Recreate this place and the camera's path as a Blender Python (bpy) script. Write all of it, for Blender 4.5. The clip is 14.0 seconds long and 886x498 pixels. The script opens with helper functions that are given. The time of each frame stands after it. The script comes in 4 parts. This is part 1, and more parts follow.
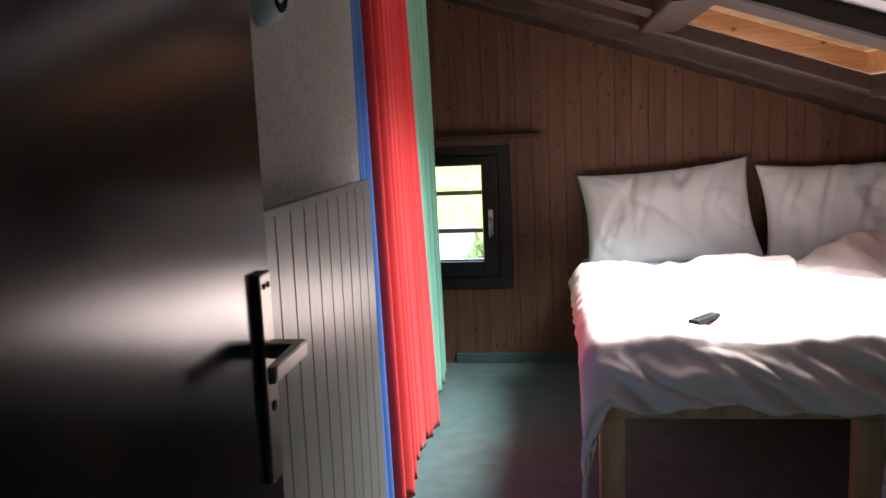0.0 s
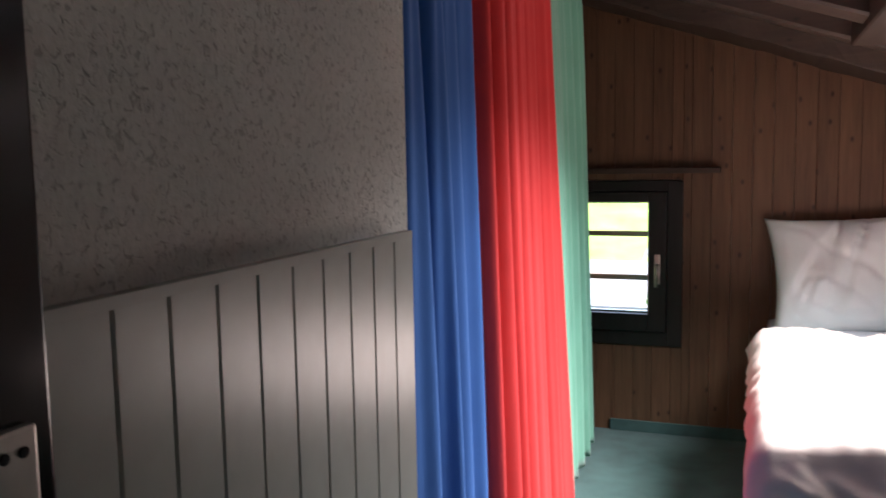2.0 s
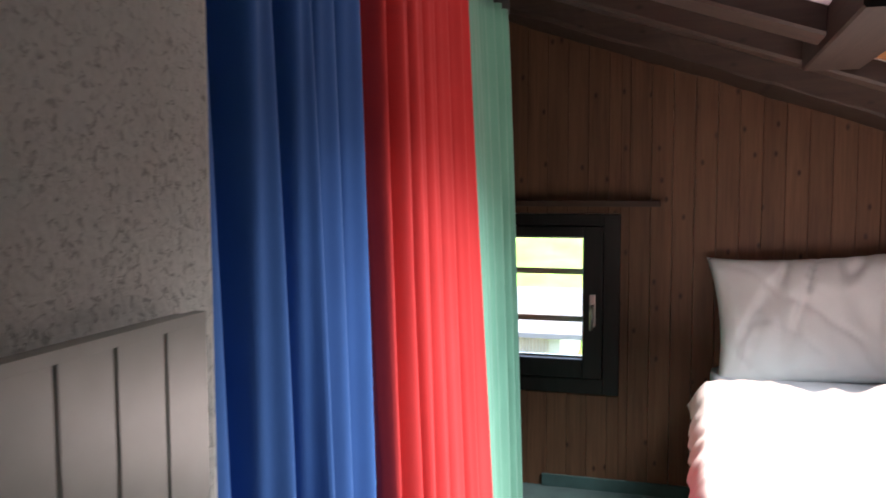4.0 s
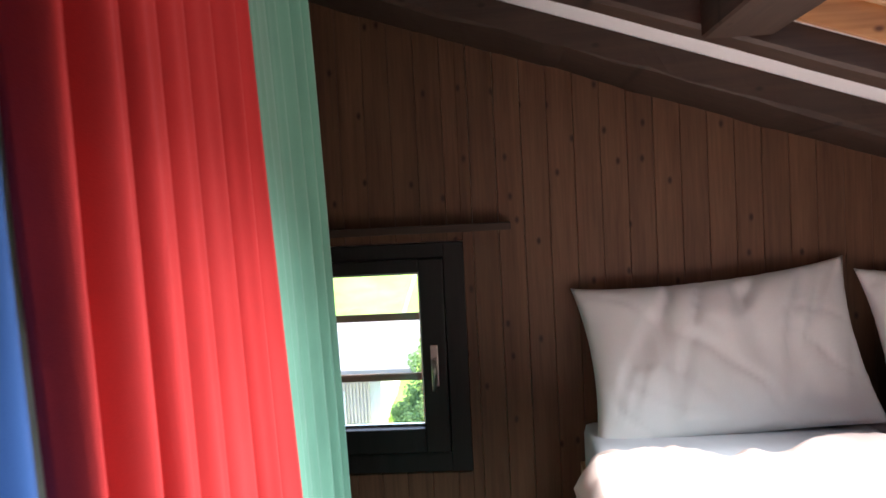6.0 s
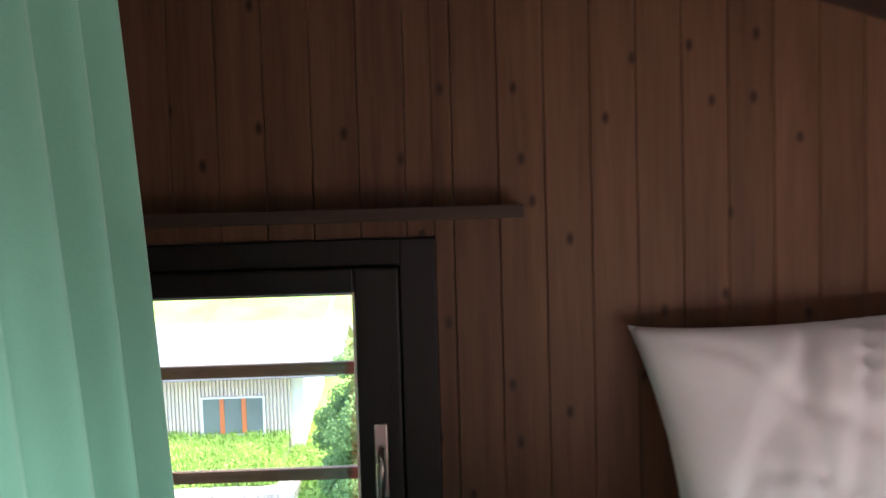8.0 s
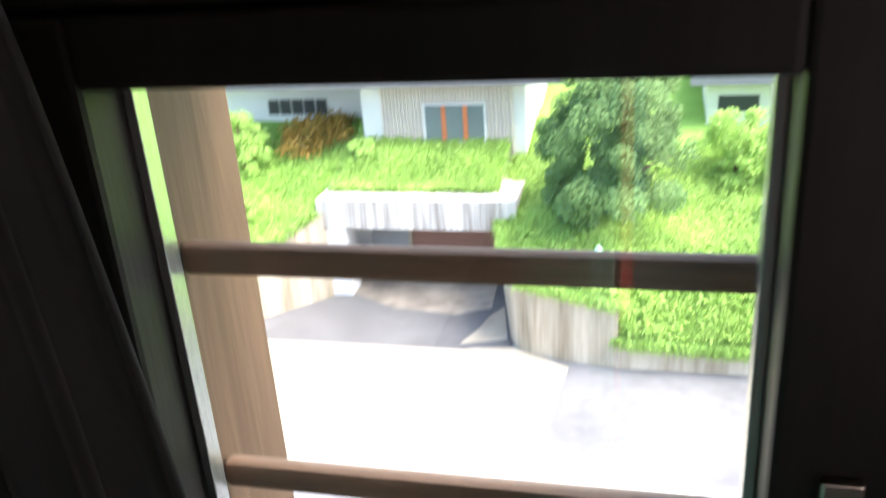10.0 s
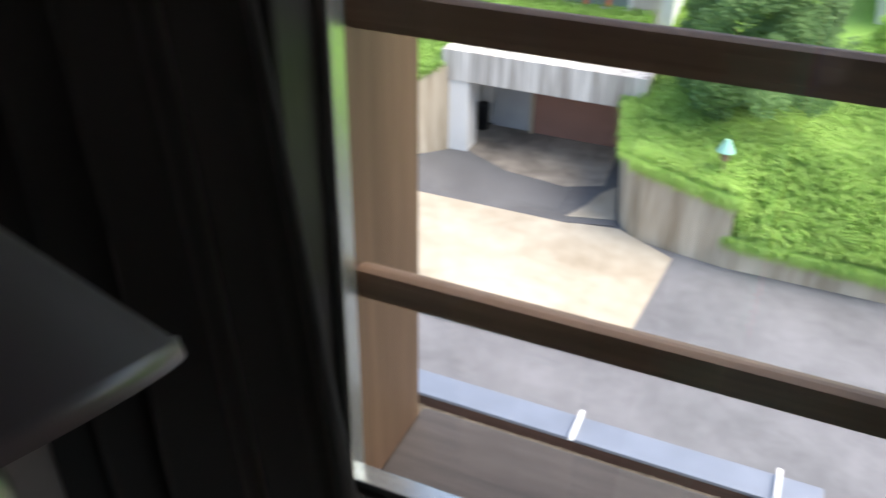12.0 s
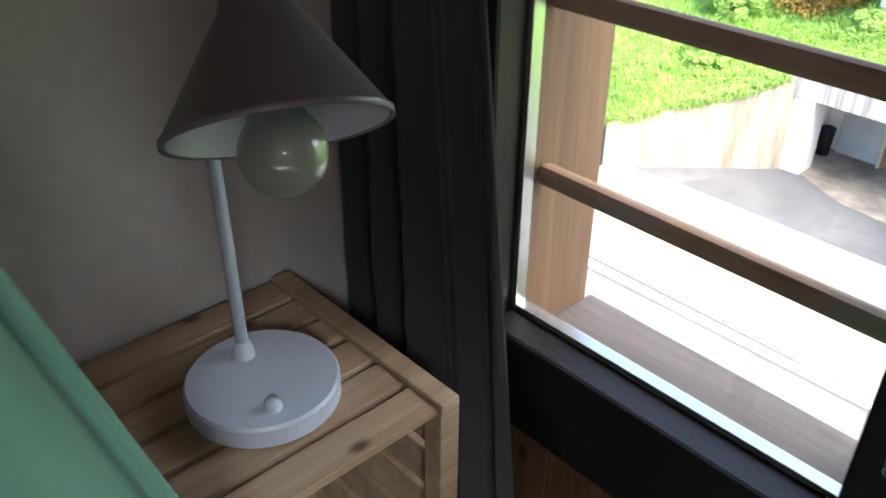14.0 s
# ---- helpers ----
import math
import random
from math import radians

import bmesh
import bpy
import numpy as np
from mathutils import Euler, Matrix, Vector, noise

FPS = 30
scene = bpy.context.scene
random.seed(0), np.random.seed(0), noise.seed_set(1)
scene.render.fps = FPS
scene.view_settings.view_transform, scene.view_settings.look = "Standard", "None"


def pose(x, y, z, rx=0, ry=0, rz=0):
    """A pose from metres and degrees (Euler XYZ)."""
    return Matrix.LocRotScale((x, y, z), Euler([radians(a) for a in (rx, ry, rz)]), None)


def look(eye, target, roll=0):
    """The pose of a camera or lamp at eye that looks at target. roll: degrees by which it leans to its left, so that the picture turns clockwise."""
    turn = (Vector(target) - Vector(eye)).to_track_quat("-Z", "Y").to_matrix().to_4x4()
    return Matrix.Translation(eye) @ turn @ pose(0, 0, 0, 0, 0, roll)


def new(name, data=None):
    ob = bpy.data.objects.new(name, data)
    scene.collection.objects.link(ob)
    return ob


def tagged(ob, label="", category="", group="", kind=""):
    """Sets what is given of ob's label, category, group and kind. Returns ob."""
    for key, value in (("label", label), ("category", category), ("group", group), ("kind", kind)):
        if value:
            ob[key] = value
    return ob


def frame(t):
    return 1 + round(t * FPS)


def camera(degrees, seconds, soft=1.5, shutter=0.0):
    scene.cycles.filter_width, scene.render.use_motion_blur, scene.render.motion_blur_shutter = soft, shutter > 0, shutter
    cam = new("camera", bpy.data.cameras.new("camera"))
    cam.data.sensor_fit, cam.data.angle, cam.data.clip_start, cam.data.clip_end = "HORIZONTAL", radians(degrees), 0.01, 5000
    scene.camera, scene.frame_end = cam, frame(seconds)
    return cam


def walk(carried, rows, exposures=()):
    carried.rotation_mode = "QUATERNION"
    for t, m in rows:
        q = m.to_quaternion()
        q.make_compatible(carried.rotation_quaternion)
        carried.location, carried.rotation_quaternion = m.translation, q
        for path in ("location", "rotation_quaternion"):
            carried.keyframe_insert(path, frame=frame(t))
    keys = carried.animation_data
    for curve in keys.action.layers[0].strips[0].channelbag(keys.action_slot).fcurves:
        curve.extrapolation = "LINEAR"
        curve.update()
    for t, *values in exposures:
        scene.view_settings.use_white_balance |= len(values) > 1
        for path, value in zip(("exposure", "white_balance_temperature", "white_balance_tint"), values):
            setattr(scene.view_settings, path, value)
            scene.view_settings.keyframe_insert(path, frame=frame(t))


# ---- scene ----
cam = camera(55.5, 14.0, shutter=0.5)
PATH = [
    (0, (0.674, 0.137, 1.458), (0.413, 2.099, 1.171), -2.4),
    (0.5, (0.683, 0.303, 1.459), (0.396, 2.263, 1.184), -4.7),
    (1, (0.743, 0.515, 1.437), (0.330, 2.454, 1.177), -4.9),
    (1.5, (0.788, 0.664, 1.437), (0.252, 2.578, 1.215), -1.6),
    (2, (0.767, 0.744, 1.458), (0.075, 2.608, 1.248), -1.0),
    (2.1, (0.773, 0.738, 1.462), (0.057, 2.593, 1.252), -1.0),
    (2.2, (0.779, 0.779, 1.462), (0.047, 2.628, 1.248), -0.6),
    (4.3, (0.735, 1.259, 1.481), (0.245, 3.194, 1.359), -0.6),
    (4.5, (0.708, 1.339, 1.475), (0.28, 3.29, 1.377), -1.0),
    (5, (0.667, 1.551, 1.469), (0.374, 3.528, 1.385), -1.6),
    (5.5, (0.64, 1.767, 1.46), (0.424, 3.754, 1.395), -2.3),
    (6, (0.557, 2.058, 1.448), (0.426, 4.052, 1.36), -2.8),
    (6.5, (0.517, 2.374, 1.429), (0.46, 4.371, 1.346), -3.0),
    (7, (0.544, 2.737, 1.43), (0.573, 4.735, 1.335), -1.8),
    (7.2, (0.532, 2.867, 1.426), (0.581, 4.864, 1.33), -1.6),
    (9.3, (0.228, 4.359, 1.383), (0.137, 6.339, 1.118), -2.7),
    (9.5, (0.219, 4.461, 1.389), (-0.039, 6.401, 0.978), -3.3),
    (9.7, (0.174, 4.54, 1.376), (-0.16, 6.431, 0.817), -3.7),
    (10, (0.171, 4.661, 1.332), (-0.303, 6.449, 0.57), -4.3),
    (10.5, (0.117, 4.794, 1.260), (-0.374, 6.472, 0.289), -0.6),
    (11, (0.097, 4.817, 1.228), (-0.312, 6.469, 0.177), 1.9),
    (11.5, (0.096, 4.807, 1.219), (-0.308, 6.456, 0.162), 1.6),
    (12, (0.071, 4.758, 1.218), (-0.602, 6.326, 0.175), 1.0),
    (12.5, (0.076, 4.717, 1.23), (-0.889, 6.113, 0.171), -0.0),
    (13, (0.15, 4.592, 1.252), (-0.957, 5.895, 0.213), 0.9),
    (13.5, (0.314, 4.572, 1.28), (-0.952, 5.679, 0.197), 1.8),
    (14, (0.41, 4.514, 1.322), (-0.837, 5.662, 0.259), 0.4),
]
walk(cam, [(t, look(eye, target, roll)) for t, eye, target, roll in PATH], exposures=[(0, 3.3), (2.2, 3.2), (4.3, 3.2), (7.2, 3.2), (9.3, 3.5), (9.7, 3.2), (10.0, 2.85), (10.3, 2.1), (10.5, 1.8), (12.0, 1.75), (12.8, 2.25), (13.3, 2.55), (14, 2.85)])

# ---------------------------------------------------------------- light
world = bpy.data.worlds.new("sky")
scene.world = world
world.use_nodes = True
wn = world.node_tree
sky = wn.nodes.new("ShaderNodeTexSky")
sky.sky_type, sky.sun_disc = "NISHITA", False
sky.sun_elevation, sky.sun_rotation = radians(55), radians(60)
sky.air_density, sky.dust_density = 1.0, 3.0
wn.links.new(sky.outputs[0], wn.nodes["Background"].inputs[0])
wn.nodes["Background"].inputs[1].default_value = 0.15

sun = new("sun", bpy.data.lights.new("sun", "SUN"))
sun.data.energy, sun.data.angle, sun.data.color = 1.5, radians(35), (1.0, 0.97, 0.93)
sun.matrix_world = look((30, 5, 45), (0, 14, 0))

# stands in for the sky's light in the opening of the roof window
roof_light = new("roof_window_light", bpy.data.lights.new("roof_window_light", "AREA"))
roof_light.data.shape, roof_light.data.size, roof_light.data.size_y = "RECTANGLE", 0.60, 0.55
roof_light.data.energy, roof_light.data.color = 9.2, (0.90, 0.945, 1.0)
roof_light.data.spread = radians(112)
roof_light.matrix_world = look((1.68, 3.72, 1.885), (1.68 - 0.46, 3.72 - 0.25, 0.885))


# ---------------------------------------------------------------- materials
def mat(name, color, rough=0.6, var=0.12, scale=6.0, stretch=(1, 1, 1), bump=0.1, fine=60.0, metal=0.0,
        color2=None, spec=0.4, sheen=0.0, rnd=0.0):
    m = bpy.data.materials.new(name)
    m.use_nodes = True
    nt = m.node_tree
    n, li = nt.nodes, nt.links
    b = n["Principled BSDF"]
    b.inputs["Roughness"].default_value, b.inputs["Metallic"].default_value = rough, metal
    b.inputs["Specular IOR Level"].default_value = spec
    b.inputs["Sheen Weight"].default_value = sheen
    tc = n.new("ShaderNodeTexCoord")
    mp = n.new("ShaderNodeMapping")
    mp.inputs["Scale"].default_value = stretch
    oi = n.new("ShaderNodeObjectInfo")
    ad = n.new("ShaderNodeVectorMath")
    mu = n.new("ShaderNodeMath")
    mu.operation, mu.inputs[1].default_value = "MULTIPLY", 37.0 if rnd else 0.0
    li.new(oi.outputs["Random"], mu.inputs[0])
    li.new(tc.outputs["Object"], mp.inputs[0])
    li.new(mp.outputs[0], ad.inputs[0])
    li.new(mu.outputs[0], ad.inputs[1])
    big, small = n.new("ShaderNodeTexNoise"), n.new("ShaderNodeTexNoise")
    for t, sc in ((big, scale), (small, fine)):
        t.inputs["Scale"].default_value, t.inputs["Detail"].default_value = sc, 4
        li.new(ad.outputs[0], t.inputs["Vector"])
    mixf = n.new("ShaderNodeMix")
    mixf.data_type = "FLOAT"
    mixf.inputs[0].default_value = 0.35
    li.new(big.outputs[0], mixf.inputs[2])
    li.new(small.outputs[0], mixf.inputs[3])
    rp = n.new("ShaderNodeValToRGB")
    c = np.array(color)
    d = np.array(color2) if color2 else c * (1 - var * 2.2)
    rp.color_ramp.elements[0].position, rp.color_ramp.elements[1].position = 0.32, 0.68
    rp.color_ramp.elements[0].color = (*[float(v) for v in d], 1)
    rp.color_ramp.elements[1].color = (*[float(min(1, v)) for v in c * (1 + var * 0.5)], 1)
    li.new(mixf.outputs[0], rp.inputs[0])
    out = rp.outputs[0]
    if rnd:
        hs = n.new("ShaderNodeHueSaturation")
        mr = n.new("ShaderNodeMapRange")
        mr.inputs[3].default_value, mr.inputs[4].default_value = 1 - rnd, 1 + rnd
        li.new(oi.outputs["Random"], mr.inputs[0])
        li.new(mr.outputs[0], hs.inputs["Value"])
        li.new(out, hs.inputs["Color"])
        out = hs.outputs[0]
    li.new(out, b.inputs["Base Color"])
    if bump:
        bp = n.new("ShaderNodeBump")
        bp.inputs["Strength"].default_value, bp.inputs["Distance"].default_value = bump, 0.01
        li.new(mixf.outputs[0], bp.inputs["Height"])
        li.new(bp.outputs[0], b.inputs["Normal"])
    return m


def wood(name, color, dark, axis="z", rough=0.55, knots=True, rnd=0.12, spec=0.3, scale=1.0):
    """Boards with grain along one axis and round dark knots here and there."""
    st = {"x": (2.5, 45, 45), "y": (45, 2.5, 45), "z": (45, 45, 2.5)}[axis]
    m = mat(name, color, rough, 0.15, 0.55 * scale, st, 0.12, 2.2 * scale, color2=dark, spec=spec, rnd=rnd)
    if knots:
        nt = m.node_tree
        n, li = nt.nodes, nt.links
        b = n["Principled BSDF"]
        src = b.inputs["Base Color"].links[0].from_socket
        tc = n.new("ShaderNodeTexCoord")
        oi = n.new("ShaderNodeObjectInfo")
        sp, cm = n.new("ShaderNodeSeparateXYZ"), n.new("ShaderNodeCombineXYZ")
        li.new(tc.outputs["Object"], sp.inputs[0])
        across, along = {"x": ("Z", "X"), "y": ("X", "Y"), "z": ("X", "Z")}[axis]
        for k, (src_k, f) in enumerate(((across, 14.0), (along, 8.0))):
            ma, sh = n.new("ShaderNodeMath"), n.new("ShaderNodeMath")
            ma.operation, ma.inputs[1].default_value = "MULTIPLY", f
            sh.operation, sh.inputs[1].default_value = "MULTIPLY_ADD", (91.0, 57.0)[k] if rnd else 0.0
            li.new(sp.outputs[src_k], ma.inputs[0])
            li.new(oi.outputs["Random"], sh.inputs[0])
            li.new(ma.outputs[0], sh.inputs[2])
            li.new(sh.outputs[0], cm.inputs[k])
        vo = n.new("ShaderNodeTexVoronoi")
        vo.voronoi_dimensions = "2D"
        vo.inputs["Scale"].default_value = 1.0
        li.new(cm.outputs[0], vo.inputs["Vector"])
        rp = n.new("ShaderNodeValToRGB")
        rp.color_ramp.elements[0].position, rp.color_ramp.elements[1].position = 0.045, 0.15
        rp.color_ramp.elements[0].color, rp.color_ramp.elements[1].color = (1, 1, 1, 1), (0, 0, 0, 1)
        li.new(vo.outputs["Distance"], rp.inputs[0])
        some, both = n.new("ShaderNodeMath"), n.new("ShaderNodeMath")
        some.operation, some.inputs[1].default_value = "GREATER_THAN", 0.72
        both.operation = "MULTIPLY"
        li.new(vo.outputs["Color"], some.inputs[0])
        li.new(some.outputs[0], both.inputs[0])
        li.new(rp.outputs[0], both.inputs[1])
        mx = n.new("ShaderNodeMix")
        mx.data_type = "RGBA"
        li.new(both.outputs[0], mx.inputs[0])
        li.new(src, mx.inputs[6])
        mx.inputs[7].default_value = (dark[0] * 0.35, dark[1] * 0.28, dark[2] * 0.25, 1)
        li.new(mx.outputs[2], b.inputs["Base Color"])
    return m


def glass_mat(name, tint=(1, 1, 1), rough=0.0, share=0.04):
    m = bpy.data.materials.new(name)
    m.use_nodes = True
    n, li = m.node_tree.nodes, m.node_tree.links
    n.remove(n["Principled BSDF"])
    tr, gl, mx = (n.new("ShaderNodeBsdfTransparent"), n.new("ShaderNodeBsdfGlossy"),
                      n.new("ShaderNodeMixShader"))
    tr.inputs[0].default_value = (*tint, 1)
    gl.inputs["Roughness"].default_value = rough
    mx.inputs[0].default_value = share
    li.new(tr.outputs[0], mx.inputs[1])
    li.new(gl.outputs[0], mx.inputs[2])
    li.new(mx.outputs[0], n["Material Output"].inputs[0])
    return m


M_board = wood("pine boards", (0.135, 0.070, 0.038), (0.080, 0.038, 0.020), "z", rnd=0.09)
M_beam = wood("stained rafter", (0.046, 0.028, 0.019), (0.024, 0.014, 0.010), "x", rnd=0.08)
M_beam_y = wood("stained trimmer", (0.046, 0.028, 0.019), (0.024, 0.014, 0.010), "y", rnd=0.08)
M_lining = wood("roof window lining", (0.40, 0.20, 0.08), (0.26, 0.115, 0.04), "x", rough=0.4, rnd=0)
M_sash = wood("pale roof window sash", (0.50, 0.34, 0.19), (0.36, 0.22, 0.11), "x", rough=0.4, knots=False, rnd=0)
M_plaster = mat("rough plaster", (0.64, 0.60, 0.545), 0.9, 0.10, 2.5, bump=0.5, fine=130)
def pitted(m, color, scale, low, high, depth):
    """Small irregular pits over a plastered surface: darker flecks, sunk a little."""
    n, li = m.node_tree.nodes, m.node_tree.links
    b = n["Principled BSDF"]
    tc, tx, rp, mx, bp = (n.new("ShaderNodeTexCoord"), n.new("ShaderNodeTexNoise"), n.new("ShaderNodeValToRGB"),
                          n.new("ShaderNodeMix"), n.new("ShaderNodeBump"))
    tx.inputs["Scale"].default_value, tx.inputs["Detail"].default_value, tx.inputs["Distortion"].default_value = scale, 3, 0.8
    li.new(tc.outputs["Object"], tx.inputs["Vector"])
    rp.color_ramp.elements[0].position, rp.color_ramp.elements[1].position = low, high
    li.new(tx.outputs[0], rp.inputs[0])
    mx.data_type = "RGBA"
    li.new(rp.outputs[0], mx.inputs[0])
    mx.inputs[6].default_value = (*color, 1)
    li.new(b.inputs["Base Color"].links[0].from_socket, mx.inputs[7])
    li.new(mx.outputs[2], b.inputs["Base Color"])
    bp.inputs["Strength"].default_value, bp.inputs["Distance"].default_value = 0.8, depth
    li.new(rp.outputs[0], bp.inputs["Height"])
    li.new(b.inputs["Normal"].links[0].from_socket, bp.inputs["Normal"])
    li.new(bp.outputs[0], b.inputs["Normal"])


M_smooth = mat("smooth plaster", (0.60, 0.565, 0.52), 0.9, 0.08, 2.0, bump=0.2, fine=40)
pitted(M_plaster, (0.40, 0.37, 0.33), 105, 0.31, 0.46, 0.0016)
M_white = mat("white ceiling board", (0.78, 0.78, 0.78), 0.8, 0.03, 3, bump=0.05)
M_carpet = mat("grey green carpet", (0.062, 0.120, 0.115), 0.95, 0.18, 9, bump=0.6, fine=420, spec=0.1, sheen=0.2)
M_wains = mat("grey painted panelling", (0.36, 0.34, 0.30), 0.26, 0.05, 4, bump=0.02, fine=30, spec=0.6)
M_door = mat("dark door leaf", (0.012, 0.0125, 0.012), 0.17, 0.10, 3, (1, 1, 0.2), bump=0.02, fine=20, spec=0.4)
M_steel = mat("brushed steel", (0.42, 0.39, 0.35), 0.32, 0.06, 8, metal=1.0, bump=0.02)
M_door.node_tree.nodes["Principled BSDF"].inputs["Coat Weight"].default_value = 0.5
M_door.node_tree.nodes["Principled BSDF"].inputs["Coat Roughness"].default_value = 0.16
M_frame = wood("dark window frame", (0.014, 0.0125, 0.011), (0.008, 0.007, 0.006), "z", rough=0.5, knots=False, rnd=0.05)
M_plank = wood("brown reveal plank", (0.16, 0.098, 0.06), (0.085, 0.05, 0.03), "z", rough=0.6, knots=False, rnd=0)
M_bar = wood("brown window bar", (0.30, 0.20, 0.13), (0.17, 0.11, 0.07), "x", rough=0.6, knots=False, rnd=0.05)
M_blue = mat("blue curtain", (0.045, 0.125, 0.36), 0.9, 0.06, 5, bump=0.15, fine=500, spec=0.1, sheen=0.15)
M_red = mat("red curtain", (0.60, 0.048, 0.048), 0.9, 0.06, 5, bump=0.15, fine=500, spec=0.05, sheen=0.08)
M_green = mat("green curtain", (0.16, 0.37, 0.27), 0.9, 0.06, 5, bump=0.15, fine=500, spec=0.1, sheen=0.3)
M_greyc = mat("grey curtain", (0.058, 0.061, 0.059), 0.9, 0.06, 5, bump=0.15, fine=500, spec=0.15, sheen=0.2)
M_linen = mat("white linen", (0.755, 0.79, 0.78), 0.85, 0.03, 7, bump=0.15, fine=300, spec=0.15)
M_duvet = mat("duvet cover", (0.56, 0.44, 0.40), 0.8, 0.03, 7, bump=0.12, fine=300, spec=0.2)
M_sheet = mat("grey sheet", (0.62, 0.64, 0.68), 0.85, 0.04, 7, bump=0.1, fine=300, spec=0.1)
M_bedwood = wood("bed frame wood", (0.42, 0.27, 0.13), (0.28, 0.16, 0.075), "z", rough=0.5, rnd=0)
M_crate = wood("crate wood", (0.49, 0.37, 0.24), (0.34, 0.235, 0.14), "y", rough=0.6, rnd=0.10)
M_lamp = mat("pale lamp enamel", (0.52, 0.58, 0.66), 0.4, 0.03, 6, bump=0.03, fine=200)
M_shade = mat("mauve lamp shade", (0.15, 0.135, 0.145), 0.35, 0.04, 6, bump=0.02)
M_black = mat("black plastic", (0.010, 0.010, 0.011), 0.6, 0.05, 20, bump=0.02, spec=0.1)
M_zinc = mat("zinc flashing", (0.20, 0.22, 0.255), 0.4, 0.08, 4, metal=0.3, bump=0.05)
M_conc = mat("weathered concrete", (0.52, 0.45, 0.35), 0.9, 0.22, 0.9, (2.6, 2.6, 0.2), 0.4, 5, color2=(0.24, 0.19, 0.125))
M_pale = mat("pale concrete paving", (0.46, 0.40, 0.31), 0.9, 0.10, 0.45, bump=0.2, fine=2.2, color2=(0.29, 0.24, 0.17))
M_asph = mat("grey asphalt", (0.175, 0.170, 0.172), 0.9, 0.16, 0.6, bump=0.3, fine=4)
M_grass = mat("grass", (0.27, 0.44, 0.09), 0.9, 0.2, 0.7, bump=0.5, fine=14, color2=(0.17, 0.31, 0.055), spec=0.1)
M_leaf = mat("leaves", (0.22, 0.34, 0.12), 0.7, 0.3, 1.5, bump=0, fine=9, color2=(0.10, 0.19, 0.07), spec=0.2)
M_hedge = mat("bright leaves", (0.46, 0.64, 0.18), 0.7, 0.2, 0.8, bump=0, fine=6, color2=(0.30, 0.47, 0.12), spec=0.15)
for leaf in (M_leaf, M_hedge):       # thin blades let some light through
    nt = leaf.node_tree
    pb = nt.nodes["Principled BSDF"]
    tl, mx = nt.nodes.new("ShaderNodeBsdfTranslucent"), nt.nodes.new("ShaderNodeMixShader")
    mx.inputs[0].default_value = 0.4
    nt.links.new(pb.inputs["Base Color"].links[0].from_socket, tl.inputs[0])
    nt.links.new(pb.outputs[0], mx.inputs[1])
    nt.links.new(tl.outputs[0], mx.inputs[2])
    nt.links.new(mx.outputs[0], nt.nodes["Material Output"].inputs[0])
M_rubber = mat("dark grey rubber", (0.022, 0.022, 0.023), 0.8, 0.05, 20, bump=0.02, spec=0.2)
M_facade = mat("pale cladding", (0.66, 0.56, 0.48), 0.8, 0.08, 1.0, bump=0.1, rnd=0.05)
M_render = mat("white render", (0.72, 0.70, 0.67), 0.9, 0.05, 1.0, bump=0.1)
M_roof = mat("grey roofing", (0.22, 0.22, 0.23), 0.8, 0.1, 1.0, bump=0.3, fine=8)
M_brown = mat("brown garage door", (0.30, 0.155, 0.115), 0.7, 0.1, 1.0, (1, 1, 4), bump=0.1)
M_gravel = mat("gravel", (0.27, 0.21, 0.145), 0.95, 0.4, 18, bump=1.0, fine=60, color2=(0.08, 0.058, 0.04))
M_speck = mat("lichen-flecked screed", (0.34, 0.34, 0.34), 0.9, 0.3, 5, bump=0.4, fine=38, color2=(0.13, 0.13, 0.13))
M_fascia = wood("dark brown fascia", (0.085, 0.045, 0.032), (0.045, 0.024, 0.017), "x", rough=0.6, knots=False, rnd=0)
M_spacer = mat("pale glazing bead", (0.50, 0.53, 0.50), 0.25, 0.04, 8, bump=0.02, metal=0.8)
M_glass = glass_mat("window glass")
# grey tint added to hold back the sky's light through the roof window
M_roofglass = glass_mat("roof glass with dimming tint", (0.42, 0.43, 0.44))
M_bulb = mat("frosted bulb glass", (0.36, 0.41, 0.34), 0.35, 0.05, 14, bump=0, spec=0.5)
M_bulb.node_tree.nodes["Principled BSDF"].inputs["Coat Weight"].default_value = 1.0
M_bulb.node_tree.nodes["Principled BSDF"].inputs["Coat Roughness"].default_value = 0.03
M_bulb.node_tree.nodes["Principled BSDF"].inputs["Transmission Weight"].default_value = 0.35


# ---------------------------------------------------------------- helpers
def part(name, bm, material, parent=None, label="", smooth=False):
    me = bpy.data.meshes.new(name)
    bmesh.ops.recalc_face_normals(bm, faces=bm.faces[:])
    bm.to_mesh(me)
    bm.free()
    if smooth:
        me.polygons.foreach_set("use_smooth", [True] * len(me.polygons))
    me.materials.append(material)
    ob = new(name, me)
    ob.parent = parent
    if label:
        ob["label"] = label
    return ob


def empty(name, x=0, y=0, z=0, label="", category="", group="", kind="", rz=0):
    e = new(name)
    e.empty_display_size = 0.1
    e.matrix_world = pose(x, y, z, 0, 0, rz)
    return tagged(e, label, category, group, kind)


